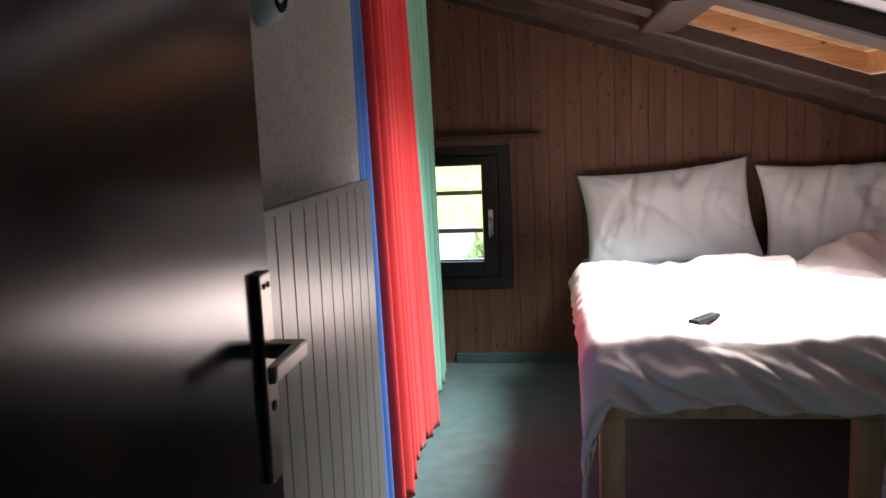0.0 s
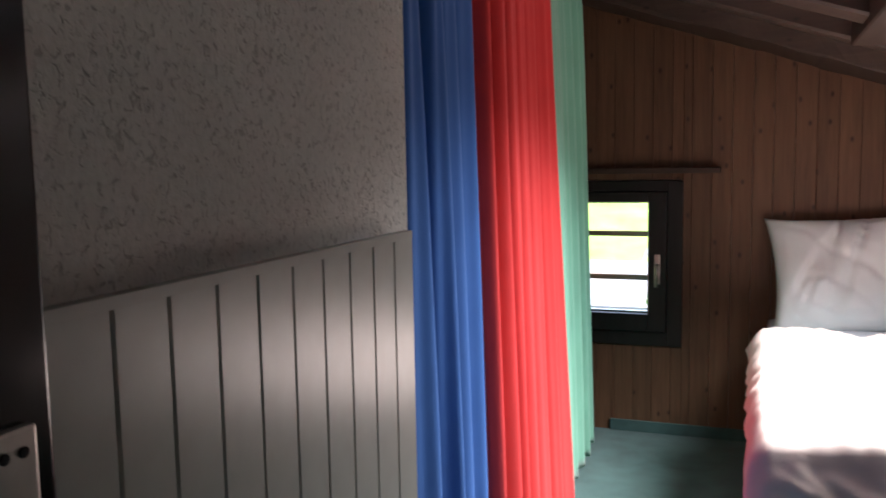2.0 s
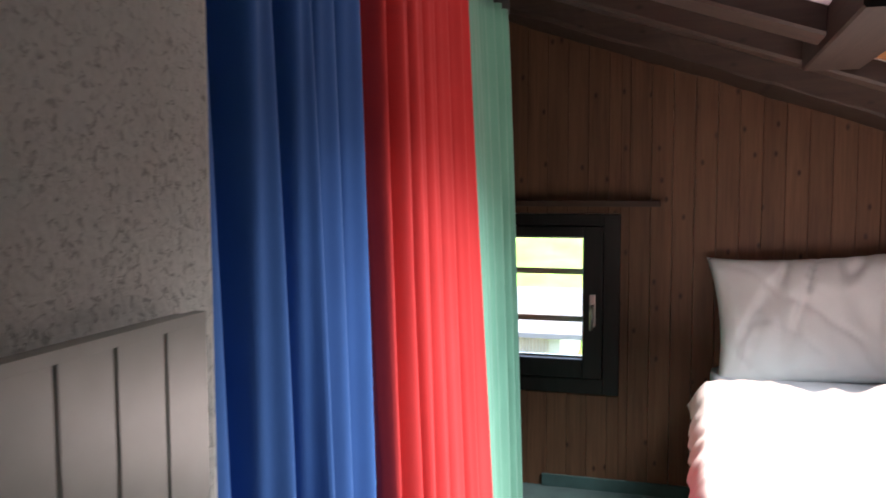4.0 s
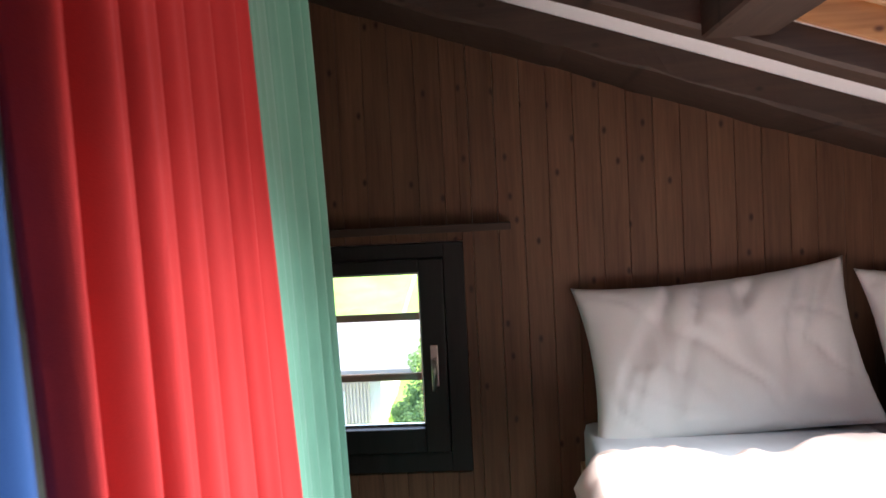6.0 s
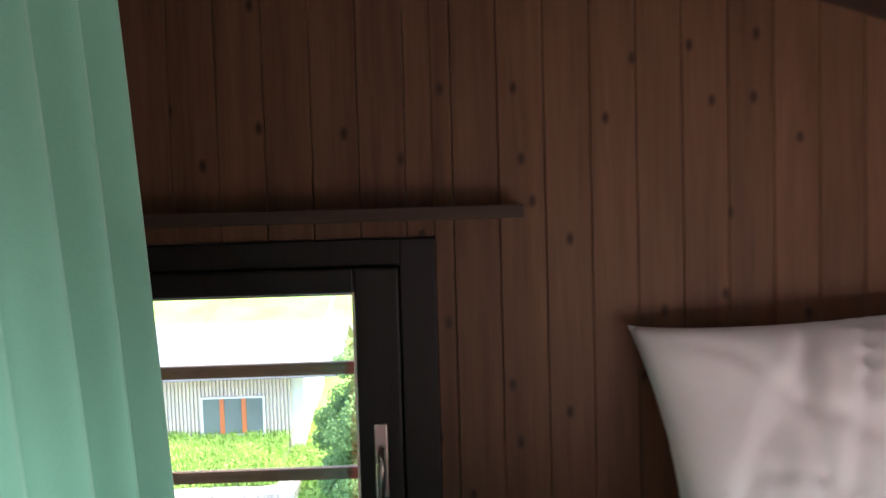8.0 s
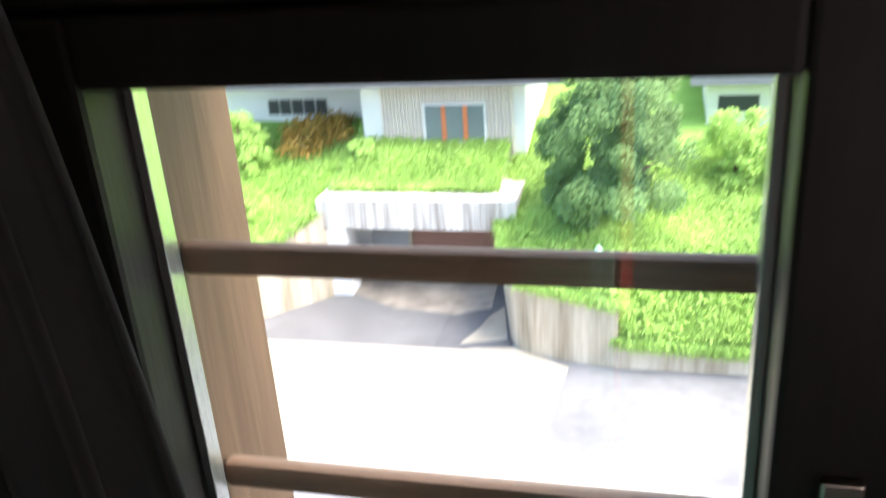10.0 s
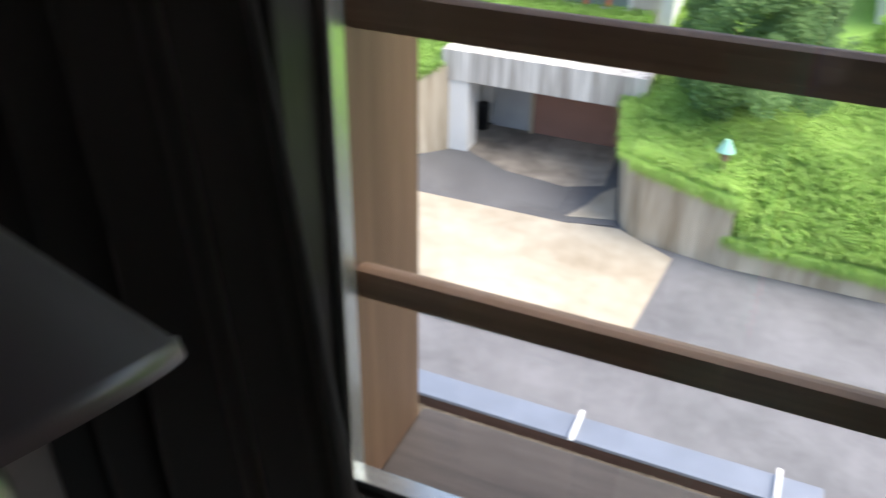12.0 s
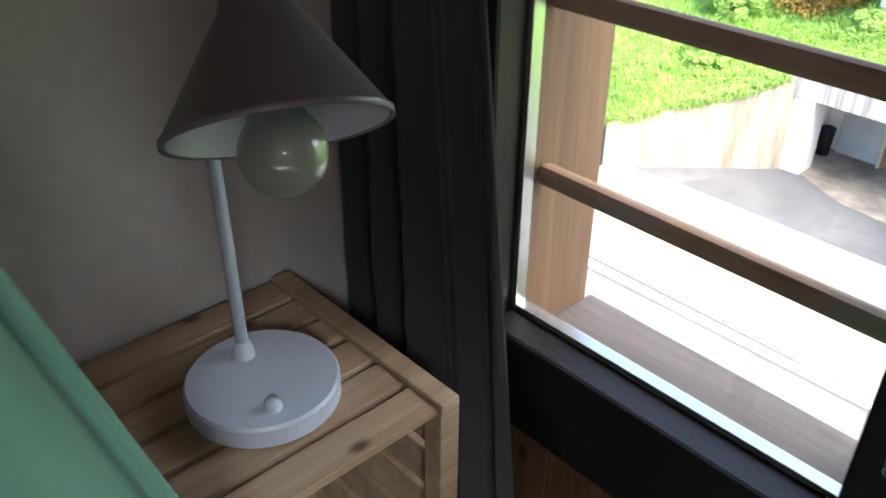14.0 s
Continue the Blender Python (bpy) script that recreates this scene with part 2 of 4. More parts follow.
def box(bm, a, b, bevel=0.0, m=None):
    r = bmesh.ops.create_cube(bm, size=1)
    vs = r["verts"]
    for v in vs:
        v.co = Vector([(a[k] + b[k]) / 2 + v.co[k] * (b[k] - a[k]) for k in range(3)])
    if bevel:
        es = list({e for v in vs for e in v.link_edges})
        vs = bmesh.ops.bevel(bm, geom=es, offset=bevel, segments=2, affect="EDGES", profile=0.6)["verts"]
    if m is not None:
        bmesh.ops.transform(bm, matrix=m, verts=vs)
    return bm


def B(a, b, bevel=0.0, m=None):
    return box(bmesh.new(), a, b, bevel, m)


def prism(pts, axis, lo, hi):
    """A straight prism: pts in the plane across axis (y: x,z; x: y,z; z: x,y), from lo to hi."""
    bm = bmesh.new()
    def at(p, h):
        return {"y": (p[0], h, p[1]), "x": (h, p[0], p[1]), "z": (p[0], p[1], h)}[axis]
    a = [bm.verts.new(at(p, lo)) for p in pts]
    b = [bm.verts.new(at(p, hi)) for p in pts]
    bm.faces.new(a)
    bm.faces.new(b[::-1])
    for i in range(len(pts)):
        j = (i + 1) % len(pts)
        bm.faces.new((a[i], b[i], b[j], a[j]))
    return bm


def lathe(profile, seg=32, closed=False):
    bm = bmesh.new()
    rings = []
    for r, z in profile:
        rings.append([bm.verts.new((r * math.cos(2 * math.pi * i / seg), r * math.sin(2 * math.pi * i / seg), z)) for i in range(seg)]
                     if r > 1e-6 else [bm.verts.new((0, 0, z))])
    for p, q in zip(rings, rings[1:]):
        for i in range(seg):
            j = (i + 1) % seg
            f = [p[i % len(p)], p[j % len(p)], q[j % len(q)], q[i % len(q)]]
            f = list(dict.fromkeys(f))
            if len(f) > 2:
                bm.faces.new(f)
    return bm


def grid(nx, ny, fn):
    bm = bmesh.new()
    v = [[bm.verts.new(fn(i / nx, j / ny)) for j in range(ny + 1)] for i in range(nx + 1)]
    for i in range(nx):
        for j in range(ny):
            bm.faces.new((v[i][j], v[i + 1][j], v[i + 1][j + 1], v[i][j + 1]))
    return bm


def solid(ob, t, sub=0):
    m = ob.modifiers.new("thick", "SOLIDIFY")
    m.thickness, m.offset = t, 0
    return ob


def tube(pts, r, seg=8):
    bm = bmesh.new()
    rings = []
    for i, p in enumerate(pts):
        d = (Vector(pts[min(i + 1, len(pts) - 1)]) - Vector(pts[max(i - 1, 0)])).normalized()
        u = d.orthogonal().normalized()
        w = d.cross(u)
        rr = r[i] if isinstance(r, (list, tuple)) else r
        rings.append([bm.verts.new(Vector(p) + rr * (math.cos(a) * u + math.sin(a) * w))
                      for a in [2 * math.pi * k / seg for k in range(seg)]])
    for p, q in zip(rings, rings[1:]):
        for k in range(seg):
            j = (k + 1) % seg
            bm.faces.new((p[k], p[j], q[j], q[k]))
    bm.faces.new(rings[0][::-1])
    bm.faces.new(rings[-1])
    return bm


# ---------------------------------------------------------------- the room
SL = 0.333                       # fall of the roof to the east, per metre
def zlow(x): return 2.233 - SL * x      # underside of the rafters
def zceil(x): return 2.312 - SL * x     # ceiling boards
YB, XW, XE = 5.2, -0.50, 3.4     # gable wall, niche wall, knee wall
WX0, WX1, WZ0, WZ1 = -0.39, 0.425, 0.47, 1.335   # window hole

floor = tagged(part("floor", B((XW - 0.2, -1.6, -0.1), (XE + 0.2, YB + 0.02, 0)), M_carpet), "grey-green short-pile carpet floor", "floor", kind="structure")


def gable(x0, x1, zb, top, y0, y1):
    """A piece of gable wall from x0 to x1, its top following the roof (top: a function) or level (a number)."""
    f = top if callable(top) else (lambda x: top)
    return prism([(x0, zb), (x1, zb), (x1, f(x1)), (x0, f(x0))], "y", y0, y1)


wall_gable = empty("wall_gable", 0, 0, 0, "gable wall lined with knotty pine boards", "wall", kind="structure")
top_out = lambda x: zceil(x) + 0.3
for a, b, z0, z1 in ((XW - 0.2, WX0, -9.6, top_out), (WX1, XE + 0.2, -9.6, top_out), (WX0, WX1, -9.6, WZ0), (WX0, WX1, WZ1, top_out)):
    part("masonry", gable(a, b, z0, z1, YB + 0.018, YB + 0.20), M_render, wall_gable, "pale outer masonry")
wall_niche = tagged(part("wall_niche", B((XW - 0.15, 2.0, -0.05), (XW, YB + 0.018, 2.8)), M_smooth), "smooth grey plaster wall beside the window", "wall", kind="structure")
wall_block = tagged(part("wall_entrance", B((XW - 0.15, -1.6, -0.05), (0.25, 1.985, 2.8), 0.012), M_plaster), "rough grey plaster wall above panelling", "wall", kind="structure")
wall_knee = tagged(part("wall_knee", B((XE, -1.6, -0.05), (XE + 0.15, YB + 0.018, 1.6)), M_plaster), "low plaster knee wall under the eaves", "wall", kind="structure")
wall_door = empty("wall_door", 0, 0, 0, "plaster wall round the doorway", "wall", kind="structure")
for a, b, z0 in ((0.25, 0.33, -0.05), (1.2, XE, -0.05), (0.33, 1.2, 2.03)):
    part("masonry", B((a, 0.26, z0), (b, 0.38, 2.6)), M_plaster, wall_door)
wall_back = tagged(part("wall_landing", B((0.25, -1.7, -0.05), (XE, -1.6, 2.6)), M_plaster), "plaster wall of the landing", "wall", kind="structure")
door_frame = empty("door_frame", 0, 0, 0, "dark timber door frame", "door frame", kind="structure")
part("jamb", B((0.33, 0.25, 0), (0.365, 0.385, 2.03), 0.003), M_door, door_frame)
part("jamb", B((1.165, 0.25, 0), (1.2, 0.39, 2.03), 0.003), M_door, door_frame)
part("head", B((0.365, 0.25, 1.995), (1.165, 0.39, 2.03), 0.003), M_door, door_frame)

# ceiling boards with the hole of the roof window
SX0, SX1, SY0, SY1 = 1.268, 2.10, 3.155, 4.205
ceil_bm = bmesh.new()
for a, b, c, d in ((XW - 0.15, SX0, -1.7, YB), (SX1, XE + 0.15, -1.7, YB), (SX0, SX1, -1.7, SY0), (SX0, SX1, SY1, YB)):
    vs = []
    for h in (0, 0.03):
        vs += [ceil_bm.verts.new((x, y, zceil(x) + h)) for x, y in ((a, c), (b, c), (b, d), (a, d))]
    for f in ((0, 1, 2, 3), (7, 6, 5, 4), (0, 4, 5, 1), (1, 5, 6, 2), (2, 6, 7, 3), (3, 7, 4, 0)):
        ceil_bm.faces.new([vs[k] for k in f])
ceiling = tagged(part("ceiling", ceil_bm, M_white), "sloping white boarded ceiling between rafters", "ceiling", kind="structure")


def rafter(y0, y1, lo, x0=XW, x1=XE, wobble=0.0, seed=0):
    """A sloping timber, hewn a little unevenly where wobble is set."""
    n = 60
    bm = bmesh.new()
    prof = ((y0, 1), (y0, 0.12), (y0 + 0.012, 0), (y1 - 0.012, 0), (y1, 0.12), (y1, 1))
    rows = []
    for i in range(n + 1):
        x = x0 + (x1 - x0) * i / n
        row = []
        for k, (y, h) in enumerate(prof):
            zb, zt = lo(x), zceil(x) - 0.002
            w = wobble * (noise.noise((x * 3.1, k * 0.7 + seed, seed)) + 0.6 * noise.noise((x * 9.0, k * 0.9, seed + 3))) * (1 - h)
            row.append(bm.verts.new((x, y - (w if k in (1, 2) else 0), zb + (zt - zb) * h + w * 0.8)))
        rows.append(row)
    for p, q in zip(rows, rows[1:]):
        for k in range(len(prof)):
            j = (k + 1) % len(prof)
            bm.faces.new((p[k], p[j], q[j], q[k]))
    bm.faces.new(rows[0])
    bm.faces.new(rows[-1][::-1])
    return tagged(part("rafter", bm, M_beam), "brown-stained sloping timber rafter", "beam", "rafters", "structure")


rafter(4.785, YB - 0.001, lambda x: 2.212 - SL * x, wobble=0.016, seed=4)
rafter(4.21, 4.34, zlow, wobble=0.003, seed=1)
rafter(3.655, 3.84, zlow, XW, SX0 - 0.185)
rafter(3.655, 3.84, zlow, SX1 + 0.125, XE)
rafter(2.95, 3.15, zlow, wobble=0.003, seed=2)
rafter(2.30, 2.48, zlow)
rafter(1.60, 1.78, zlow)
for x0, w in ((SX0 - 0.183, 0.178), (SX1 + 0.005, 0.118)):
    zb = zlow(x0) - 0.026
    bm = prism([(x0, zb + 0.006), (x0 + 0.006, zb), (x0 + w - 0.006, zb), (x0 + w, zb + 0.006), (x0 + w, zceil(x0 + w) - 0.002), (x0, zceil(x0) - 0.002)], "y", 3.151, 4.209)
    tagged(part("trimmer_beam", bm, M_beam_y), "brown-stained trimmer beam beside the roof window", "beam", "trimmers", "structure")

roof_window = empty("roof_window", SX0, SY0, zceil(SX0), "wooden roof window with bright glass", "roof window", kind="structure")
inv = roof_window.matrix_world.inverted()


def slab(x0, x1, y0, y1, h0, h1):
    bm = prism([(x0, zceil(x0) + h0), (x1, zceil(x1) + h0), (x1, zceil(x1) + h1), (x0, zceil(x0) + h1)], "y", y0, y1)
    bmesh.ops.transform(bm, matrix=inv, verts=bm.verts[:])
    return bm


LT = 0.26                        # depth of the roof window's lining
part("lining", slab(SX0, SX1, SY1 - 0.022, SY1 - 0.001, 0.0, LT), M_lining, roof_window)
part("lining", slab(SX0, SX1, SY0 + 0.001, SY0 + 0.022, 0.0, LT), M_lining, roof_window)
part("lining", slab(SX0 + 0.001, SX0 + 0.022, SY0 + 0.022, SY1 - 0.022, 0.0, LT), M_lining, roof_window)
part("lining", slab(SX1 - 0.022, SX1 - 0.001, SY0 + 0.022, SY1 - 0.022, 0.0, LT), M_lining, roof_window)
for h0, h1, d in ((0.085, 0.118, 0.045), (0.145, 0.19, 0.075)):
    part("sash", slab(SX0 + 0.022, SX1 - 0.022, SY1 - d, SY1 - 0.023, h0, h1), M_sash, roof_window)
    part("sash", slab(SX0 + 0.022, SX1 - 0.022, SY0 + 0.023, SY0 + d, h0, h1), M_sash, roof_window)
    part("sash", slab(SX0 + 0.023, SX0 + d, SY0 + d, SY1 - d, h0, h1), M_sash, roof_window)
    part("sash", slab(SX1 - d, SX1 - 0.023, SY0 + d, SY1 - d, h0, h1), M_sash, roof_window)
pane = part("pane", slab(SX0 + 0.075, SX1 - 0.075, SY0 + 0.075, SY1 - 0.075, 0.160, 0.170), M_roofglass, roof_window)
pane.visible_shadow = False

# carpet skirting along the gable wall
tagged(part("baseboard", B((0.06, YB - 0.016, 0), (XE, YB - 0.001, 0.06), 0.003), M_carpet), "low carpet-covered skirting along the boards", "baseboard", kind="structure")

# ---------------------------------------------------------------- the gable window
window = empty("window_1", 0, YB, 0.9, "small dark-framed casement window with clear glass", "window", kind="structure")


def wp(name, a, b, m, bevel=0.003, label=""):
    return part(name, B((a[0], a[1] - YB, a[2] - 0.9), (b[0], b[1] - YB, b[2] - 0.9), bevel), m, window, label)


GX0, GX1, GZ0, GZ1, GY = -0.21, 0.246, 0.648, 1.217, 5.226
# fixed frame
wp("frame_side", (WX0, YB - 0.012, WZ0), (WX0 + 0.075, YB + 0.06, WZ1), M_frame)
wp("frame_side", (WX1 - 0.075, YB - 0.012, WZ0), (WX1, YB + 0.06, WZ1), M_frame)
wp("frame_top", (WX0 + 0.075, YB - 0.012, WZ1 - 0.055), (WX1 - 0.075, YB + 0.06, WZ1), M_frame)
wp("frame_bottom", (WX0 + 0.075, YB - 0.012, WZ0), (WX1 - 0.075, YB + 0.06, WZ0 + 0.075), M_frame)
# sash
wp("sash_side", (WX0 + 0.078, YB - 0.03, WZ0 + 0.078), (GX0 - 0.009, YB + 0.05, WZ1 - 0.058), M_frame, 0.006)
wp("sash_side", (GX1 + 0.009, YB - 0.03, WZ0 + 0.078), (WX1 - 0.078, YB + 0.05, WZ1 - 0.058), M_frame, 0.006)
wp("sash_top", (GX0 - 0.009, YB - 0.03, GZ1 + 0.009), (GX1 + 0.009, YB + 0.05, WZ1 - 0.058), M_frame, 0.006)
wp("sash_bottom", (GX0 - 0.009, YB - 0.03, WZ0 + 0.078), (GX1 + 0.009, YB + 0.05, GZ0 - 0.009), M_frame, 0.006)
# stops behind the joint between sash and frame
wp("stop", (WX0 + 0.0755, YB + 0.0505, WZ0 + 0.0755), (WX0 + 0.105, YB + 0.0598, WZ1 - 0.0555), M_frame, 0.001)
wp("stop", (WX1 - 0.105, YB + 0.0505, WZ0 + 0.0755), (WX1 - 0.0755, YB + 0.0598, WZ1 - 0.0555), M_frame, 0.001)
wp("stop", (WX0 + 0.106, YB + 0.0505, WZ0 + 0.0755), (WX1 - 0.106, YB + 0.0598, WZ0 + 0.0905), M_frame, 0.001)
wp("stop", (WX0 + 0.106, YB + 0.0505, WZ1 - 0.0705), (WX1 - 0.106, YB + 0.0598, WZ1 - 0.0555), M_frame, 0.001)
# bright glazing spacer round the pane
for a, b in (((GX0 - 0.009, GZ0 - 0.009), (GX0, GZ1 + 0.009)), ((GX1, GZ0 - 0.009), (GX1 + 0.009, GZ1 + 0.009)),
             ((GX0, GZ0 - 0.009), (GX1, GZ0)), ((GX0, GZ1), (GX1, GZ1 + 0.009))):
    wp("spacer", (a[0], GY - 0.006, a[1]), (b[0], GY + 0.014, b[1]), M_spacer, 0.001, "pale glazing bead")
gp = wp("pane", (GX0 - 0.004, GY - 0.002, GZ0 - 0.004), (GX1 + 0.004, GY + 0.004, GZ1 + 0.004), M_glass, 0)
gp.visible_shadow = False
# handle
hx = GX1 + 0.055
hp = wp("handle_plate", (hx - 0.014, YB - 0.038, 0.80), (hx + 0.014, YB - 0.029, 0.955), M_steel, 0.003, "steel window handle plate")
part("lever", tube([(hx, -0.038, 0.0), (hx, -0.07, 0.0), (hx, -0.075, -0.02), (hx - 0.002, -0.073, -0.11)], [0.008, 0.008, 0.009, 0.007], 10), M_steel, hp, smooth=True)
# reveal planks, sill and bars outside
RX0, RX1, RY1 = -0.237, 0.275, 5.415
wp("reveal_plank", (RX0 - 0.03, YB + 0.061, 0.50), (RX0, RY1, 1.36), M_plank, 0.003, "brown-stained reveal plank")
wp("reveal_plank", (RX1, YB + 0.061, 0.50), (RX1 + 0.03, RY1, 1.36), M_plank, 0.003, "brown-stained reveal plank")
wp("reveal_head", (RX0, YB + 0.061, 1.26), (RX1, RY1, 1.29), M_plank, 0.003)
sill = wp("window_sill", (RX0, YB + 0.061, 0.525), (RX1, RY1 + 0.012, 0.555), mat("weathered sill board", (0.105, 0.09, 0.078), 0.7, 0.15, 5, (2, 20, 20), 0.15), 0.004, "weathered grey-brown outer sill board")
for zc in (1.051, 0.817):
    wp("bar", (RX0 + 0.001, YB + 0.077, zc - 0.0148), (RX1 - 0.001, YB + 0.097, zc + 0.0148), M_bar, 0.008, "brown wooden bar across the window")

# narrow board above the window
shelf = tagged(part("shelf_board", B((-0.36, YB - 0.075, 1.372), (0.605, YB - 0.0155, 1.40), 0.003), M_beam), "narrow brown board shelf above the window", "shelf")

# grey curtain beside the window, on a short rod
grey_curtain = empty("window_curtain", -0.3, YB - 0.06, 1.335, "dark grey window curtain hanging beside the window", "curtain")


def fold_curtain(u0, u1, zt, zb, folds, amp, along="y", flare=0.0, off=0.0, seed=0, n=150, m=40, fall=1.15):
    """Hanging cloth with uneven folds: u along the rail, local x or y; flare widens the folds to the hem."""
    rr = random.Random(seed)
    ph = [rr.uniform(0, 6.28) for _ in range(6)]
    def fn(i, j):
        z = zt + (zb - zt) * j
        e0, e1 = (u0[0] + (u0[1] - u0[0]) * j ** fall), (u1[0] + (u1[1] - u1[0]) * j ** fall)
        w = i + 0.018 * math.sin(9 * i + ph[0]) + 0.012 * math.sin(23 * i + ph[1]) * (0.4 + j)
        u = e0 + (e1 - e0) * i
        a = amp * (0.75 + flare * j) * (0.7 + 0.3 * math.sin(7 * i + ph[2]))
        d = a * (2 * abs(math.sin(math.pi * folds * w + ph[3] + 0.3 * math.sin(2.5 * j + ph[4]))) ** 0.75 - 1)
        d += 0.16 * a * math.sin(2 * math.pi * folds * 2.1 * w + ph[5] + 1.2 * j)
        d += off * j * i
        zz = z + (0.012 * math.sin(5 * i + ph[1]) if j > 0.99 else 0)
        return (d, u, zz) if along == "y" else (u, d, zz)
    return grid(n, m, fn)


c = part("cloth", fold_curtain((-0.19, -0.19), (0.06, 0.20), 0.0, -1.18, 4.2, 0.022, "x", 0.7, seed=5, fall=0.8), M_greyc, grey_curtain, smooth=True)
solid(c, 0.004)
c = part("rod", tube([(-0.19, 0, 0.006), (0.072, 0, 0.006)], 0.006, 10), M_steel, grey_curtain, "thin metal curtain rod")
part("rod_end", lathe([(0, -0.012), (0.009, -0.01), (0.012, 0), (0.009, 0.01), (0, 0.012)], 12), M_steel, grey_curtain, smooth=True).location = (0.078, 0, 0.006)

# ---------------------------------------------------------------- panelling and the door
wainscot = empty("wainscot", 0.25, 1.205, 0, "grey-painted tongue-and-groove panelling, chest high", "panelling", kind="structure")
part("backing", B((0.0005, 0, 0), (0.022, 0.704, 1.35)), M_wains, wainscot)
part("cap", B((0.0225, 0.0005, 1.3431), (0.0360, 0.7035, 1.354)), M_wains, wainscot)
bw = 0.705 / 10
me0 = None
for k in range(10):
    if me0 is None:
        bm = B((0.0225, 0.0005, 0.0), (0.036, bw - 0.0005, 1.343))
        bmesh.ops.bevel(bm, geom=[e for e in bm.edges if abs(e.verts[0].co.z - e.verts[1].co.z) > 1 and e.verts[0].co.x > 0.03], offset=0.0024, segments=1, affect="EDGES")
        o = part("plank", bm, M_wains, wainscot)
        me0 = o.data
    else:
        o = new("plank", me0)
        o.parent = wainscot
    o.location = (0, bw * k, 0)

door = empty("door_1", 0.300, 0.395, 0, "glossy dark brown flush door standing open", "door", kind="structure", rz=0)
part("leaf", B((-0.042, 0.0, 0.008), (0.0, 0.80, 1.99), 0.003), M_door, door)
hz = 1.185
plate = part("handle_plate", B((0.0, 0.735, hz - 0.175), (0.010, 0.777, hz + 0.10), 0.003), M_steel, door, "brushed steel long handle plate")
part("screw", lathe([(0, 0.0), (0.004, 0.0), (0.004, 0.0015), (0, 0.002)], 12), M_black, plate).matrix_basis = pose(0.010, 0.748, hz + 0.083, 0, 90, 0)
part("screw", lathe([(0, 0.0), (0.004, 0.0), (0.004, 0.0015), (0, 0.002)], 12), M_black, plate).matrix_basis = pose(0.010, 0.764, hz + 0.083, 0, 90, 0)
part("keyhole", lathe([(0, 0.0), (0.007, 0.0), (0.007, 0.0015), (0, 0.002)], 16), M_black, plate).matrix_basis = pose(0.010, 0.756, hz - 0.075, 0, 90, 0)
lv = prism([(0.008, 0.745), (0.044, 0.745), (0.0455, 0.741), (0.0455, 0.640), (0.049, 0.636), (0.055, 0.638), (0.057, 0.643), (0.057, 0.764), (0.054, 0.769), (0.008, 0.769)], "z", hz - 0.010, hz + 0.010)
bmesh.ops.bevel(lv, geom=lv.edges[:], offset=0.0016, segments=2, affect="EDGES")
part("lever", lv, M_steel, plate, "brushed steel angular lever handle")
for z in (0.25, 1.75):
    part("hinge", tube([(0.004, 0.004, z - 0.05), (0.004, 0.004, z + 0.05)], 0.008, 10), M_steel, door)

# smoke alarm on the plaster above the panelling
alarm = empty("smoke_alarm", 0.2505, 1.37, 1.665, "small round white smoke alarm on plaster", "smoke alarm")
part("body", lathe([(0, 0.035), (0.03, 0.034), (0.042, 0.028), (0.05, 0.012), (0.05, 0), (0, 0)], 28), M_white, alarm, smooth=True).matrix_basis = pose(0, 0, 0, 0, 90, 0)
part("grille", lathe([(0.018, 0.0345), (0.03, 0.0375), (0.032, 0.034)], 24), M_black, alarm).matrix_basis = pose(0, 0, 0, 0, 90, 0)

# ---------------------------------------------------------------- three coloured curtains
rail = tagged(part("curtain_rail", B((0.035, 1.99, 2.105), (0.085, 4.30, 2.213), 0.003), M_frame), "dark ceiling rail carrying three curtains", "curtain rail")
for nm, m, t0, t1, h0, h1, folds, sd in (("blue", M_blue, 2.02, 2.885, 2.02, 3.0, 5.6, 1), ("red", M_red, 2.885, 3.68, 3.0, 3.985, 6.2, 2), ("green", M_green, 3.68, 4.26, 3.985, 4.87, 6, 3)):
    e = empty("curtain", 0.06, 0, 2.105, f"plain {nm} floor-length curtain in soft folds", "curtain", "coloured curtains")
    c = part("cloth", fold_curtain((t0, h0), (t1, h1), 0.0, -2.055, folds, {"blue": 0.080, "red": 0.052, "green": 0.046}[nm], "y", 0.35, -0.075 if nm == "green" else 0.0, sd, fall=0.88 if nm == "green" else 1.15), m, e, smooth=True)
    solid(c, 0.003)

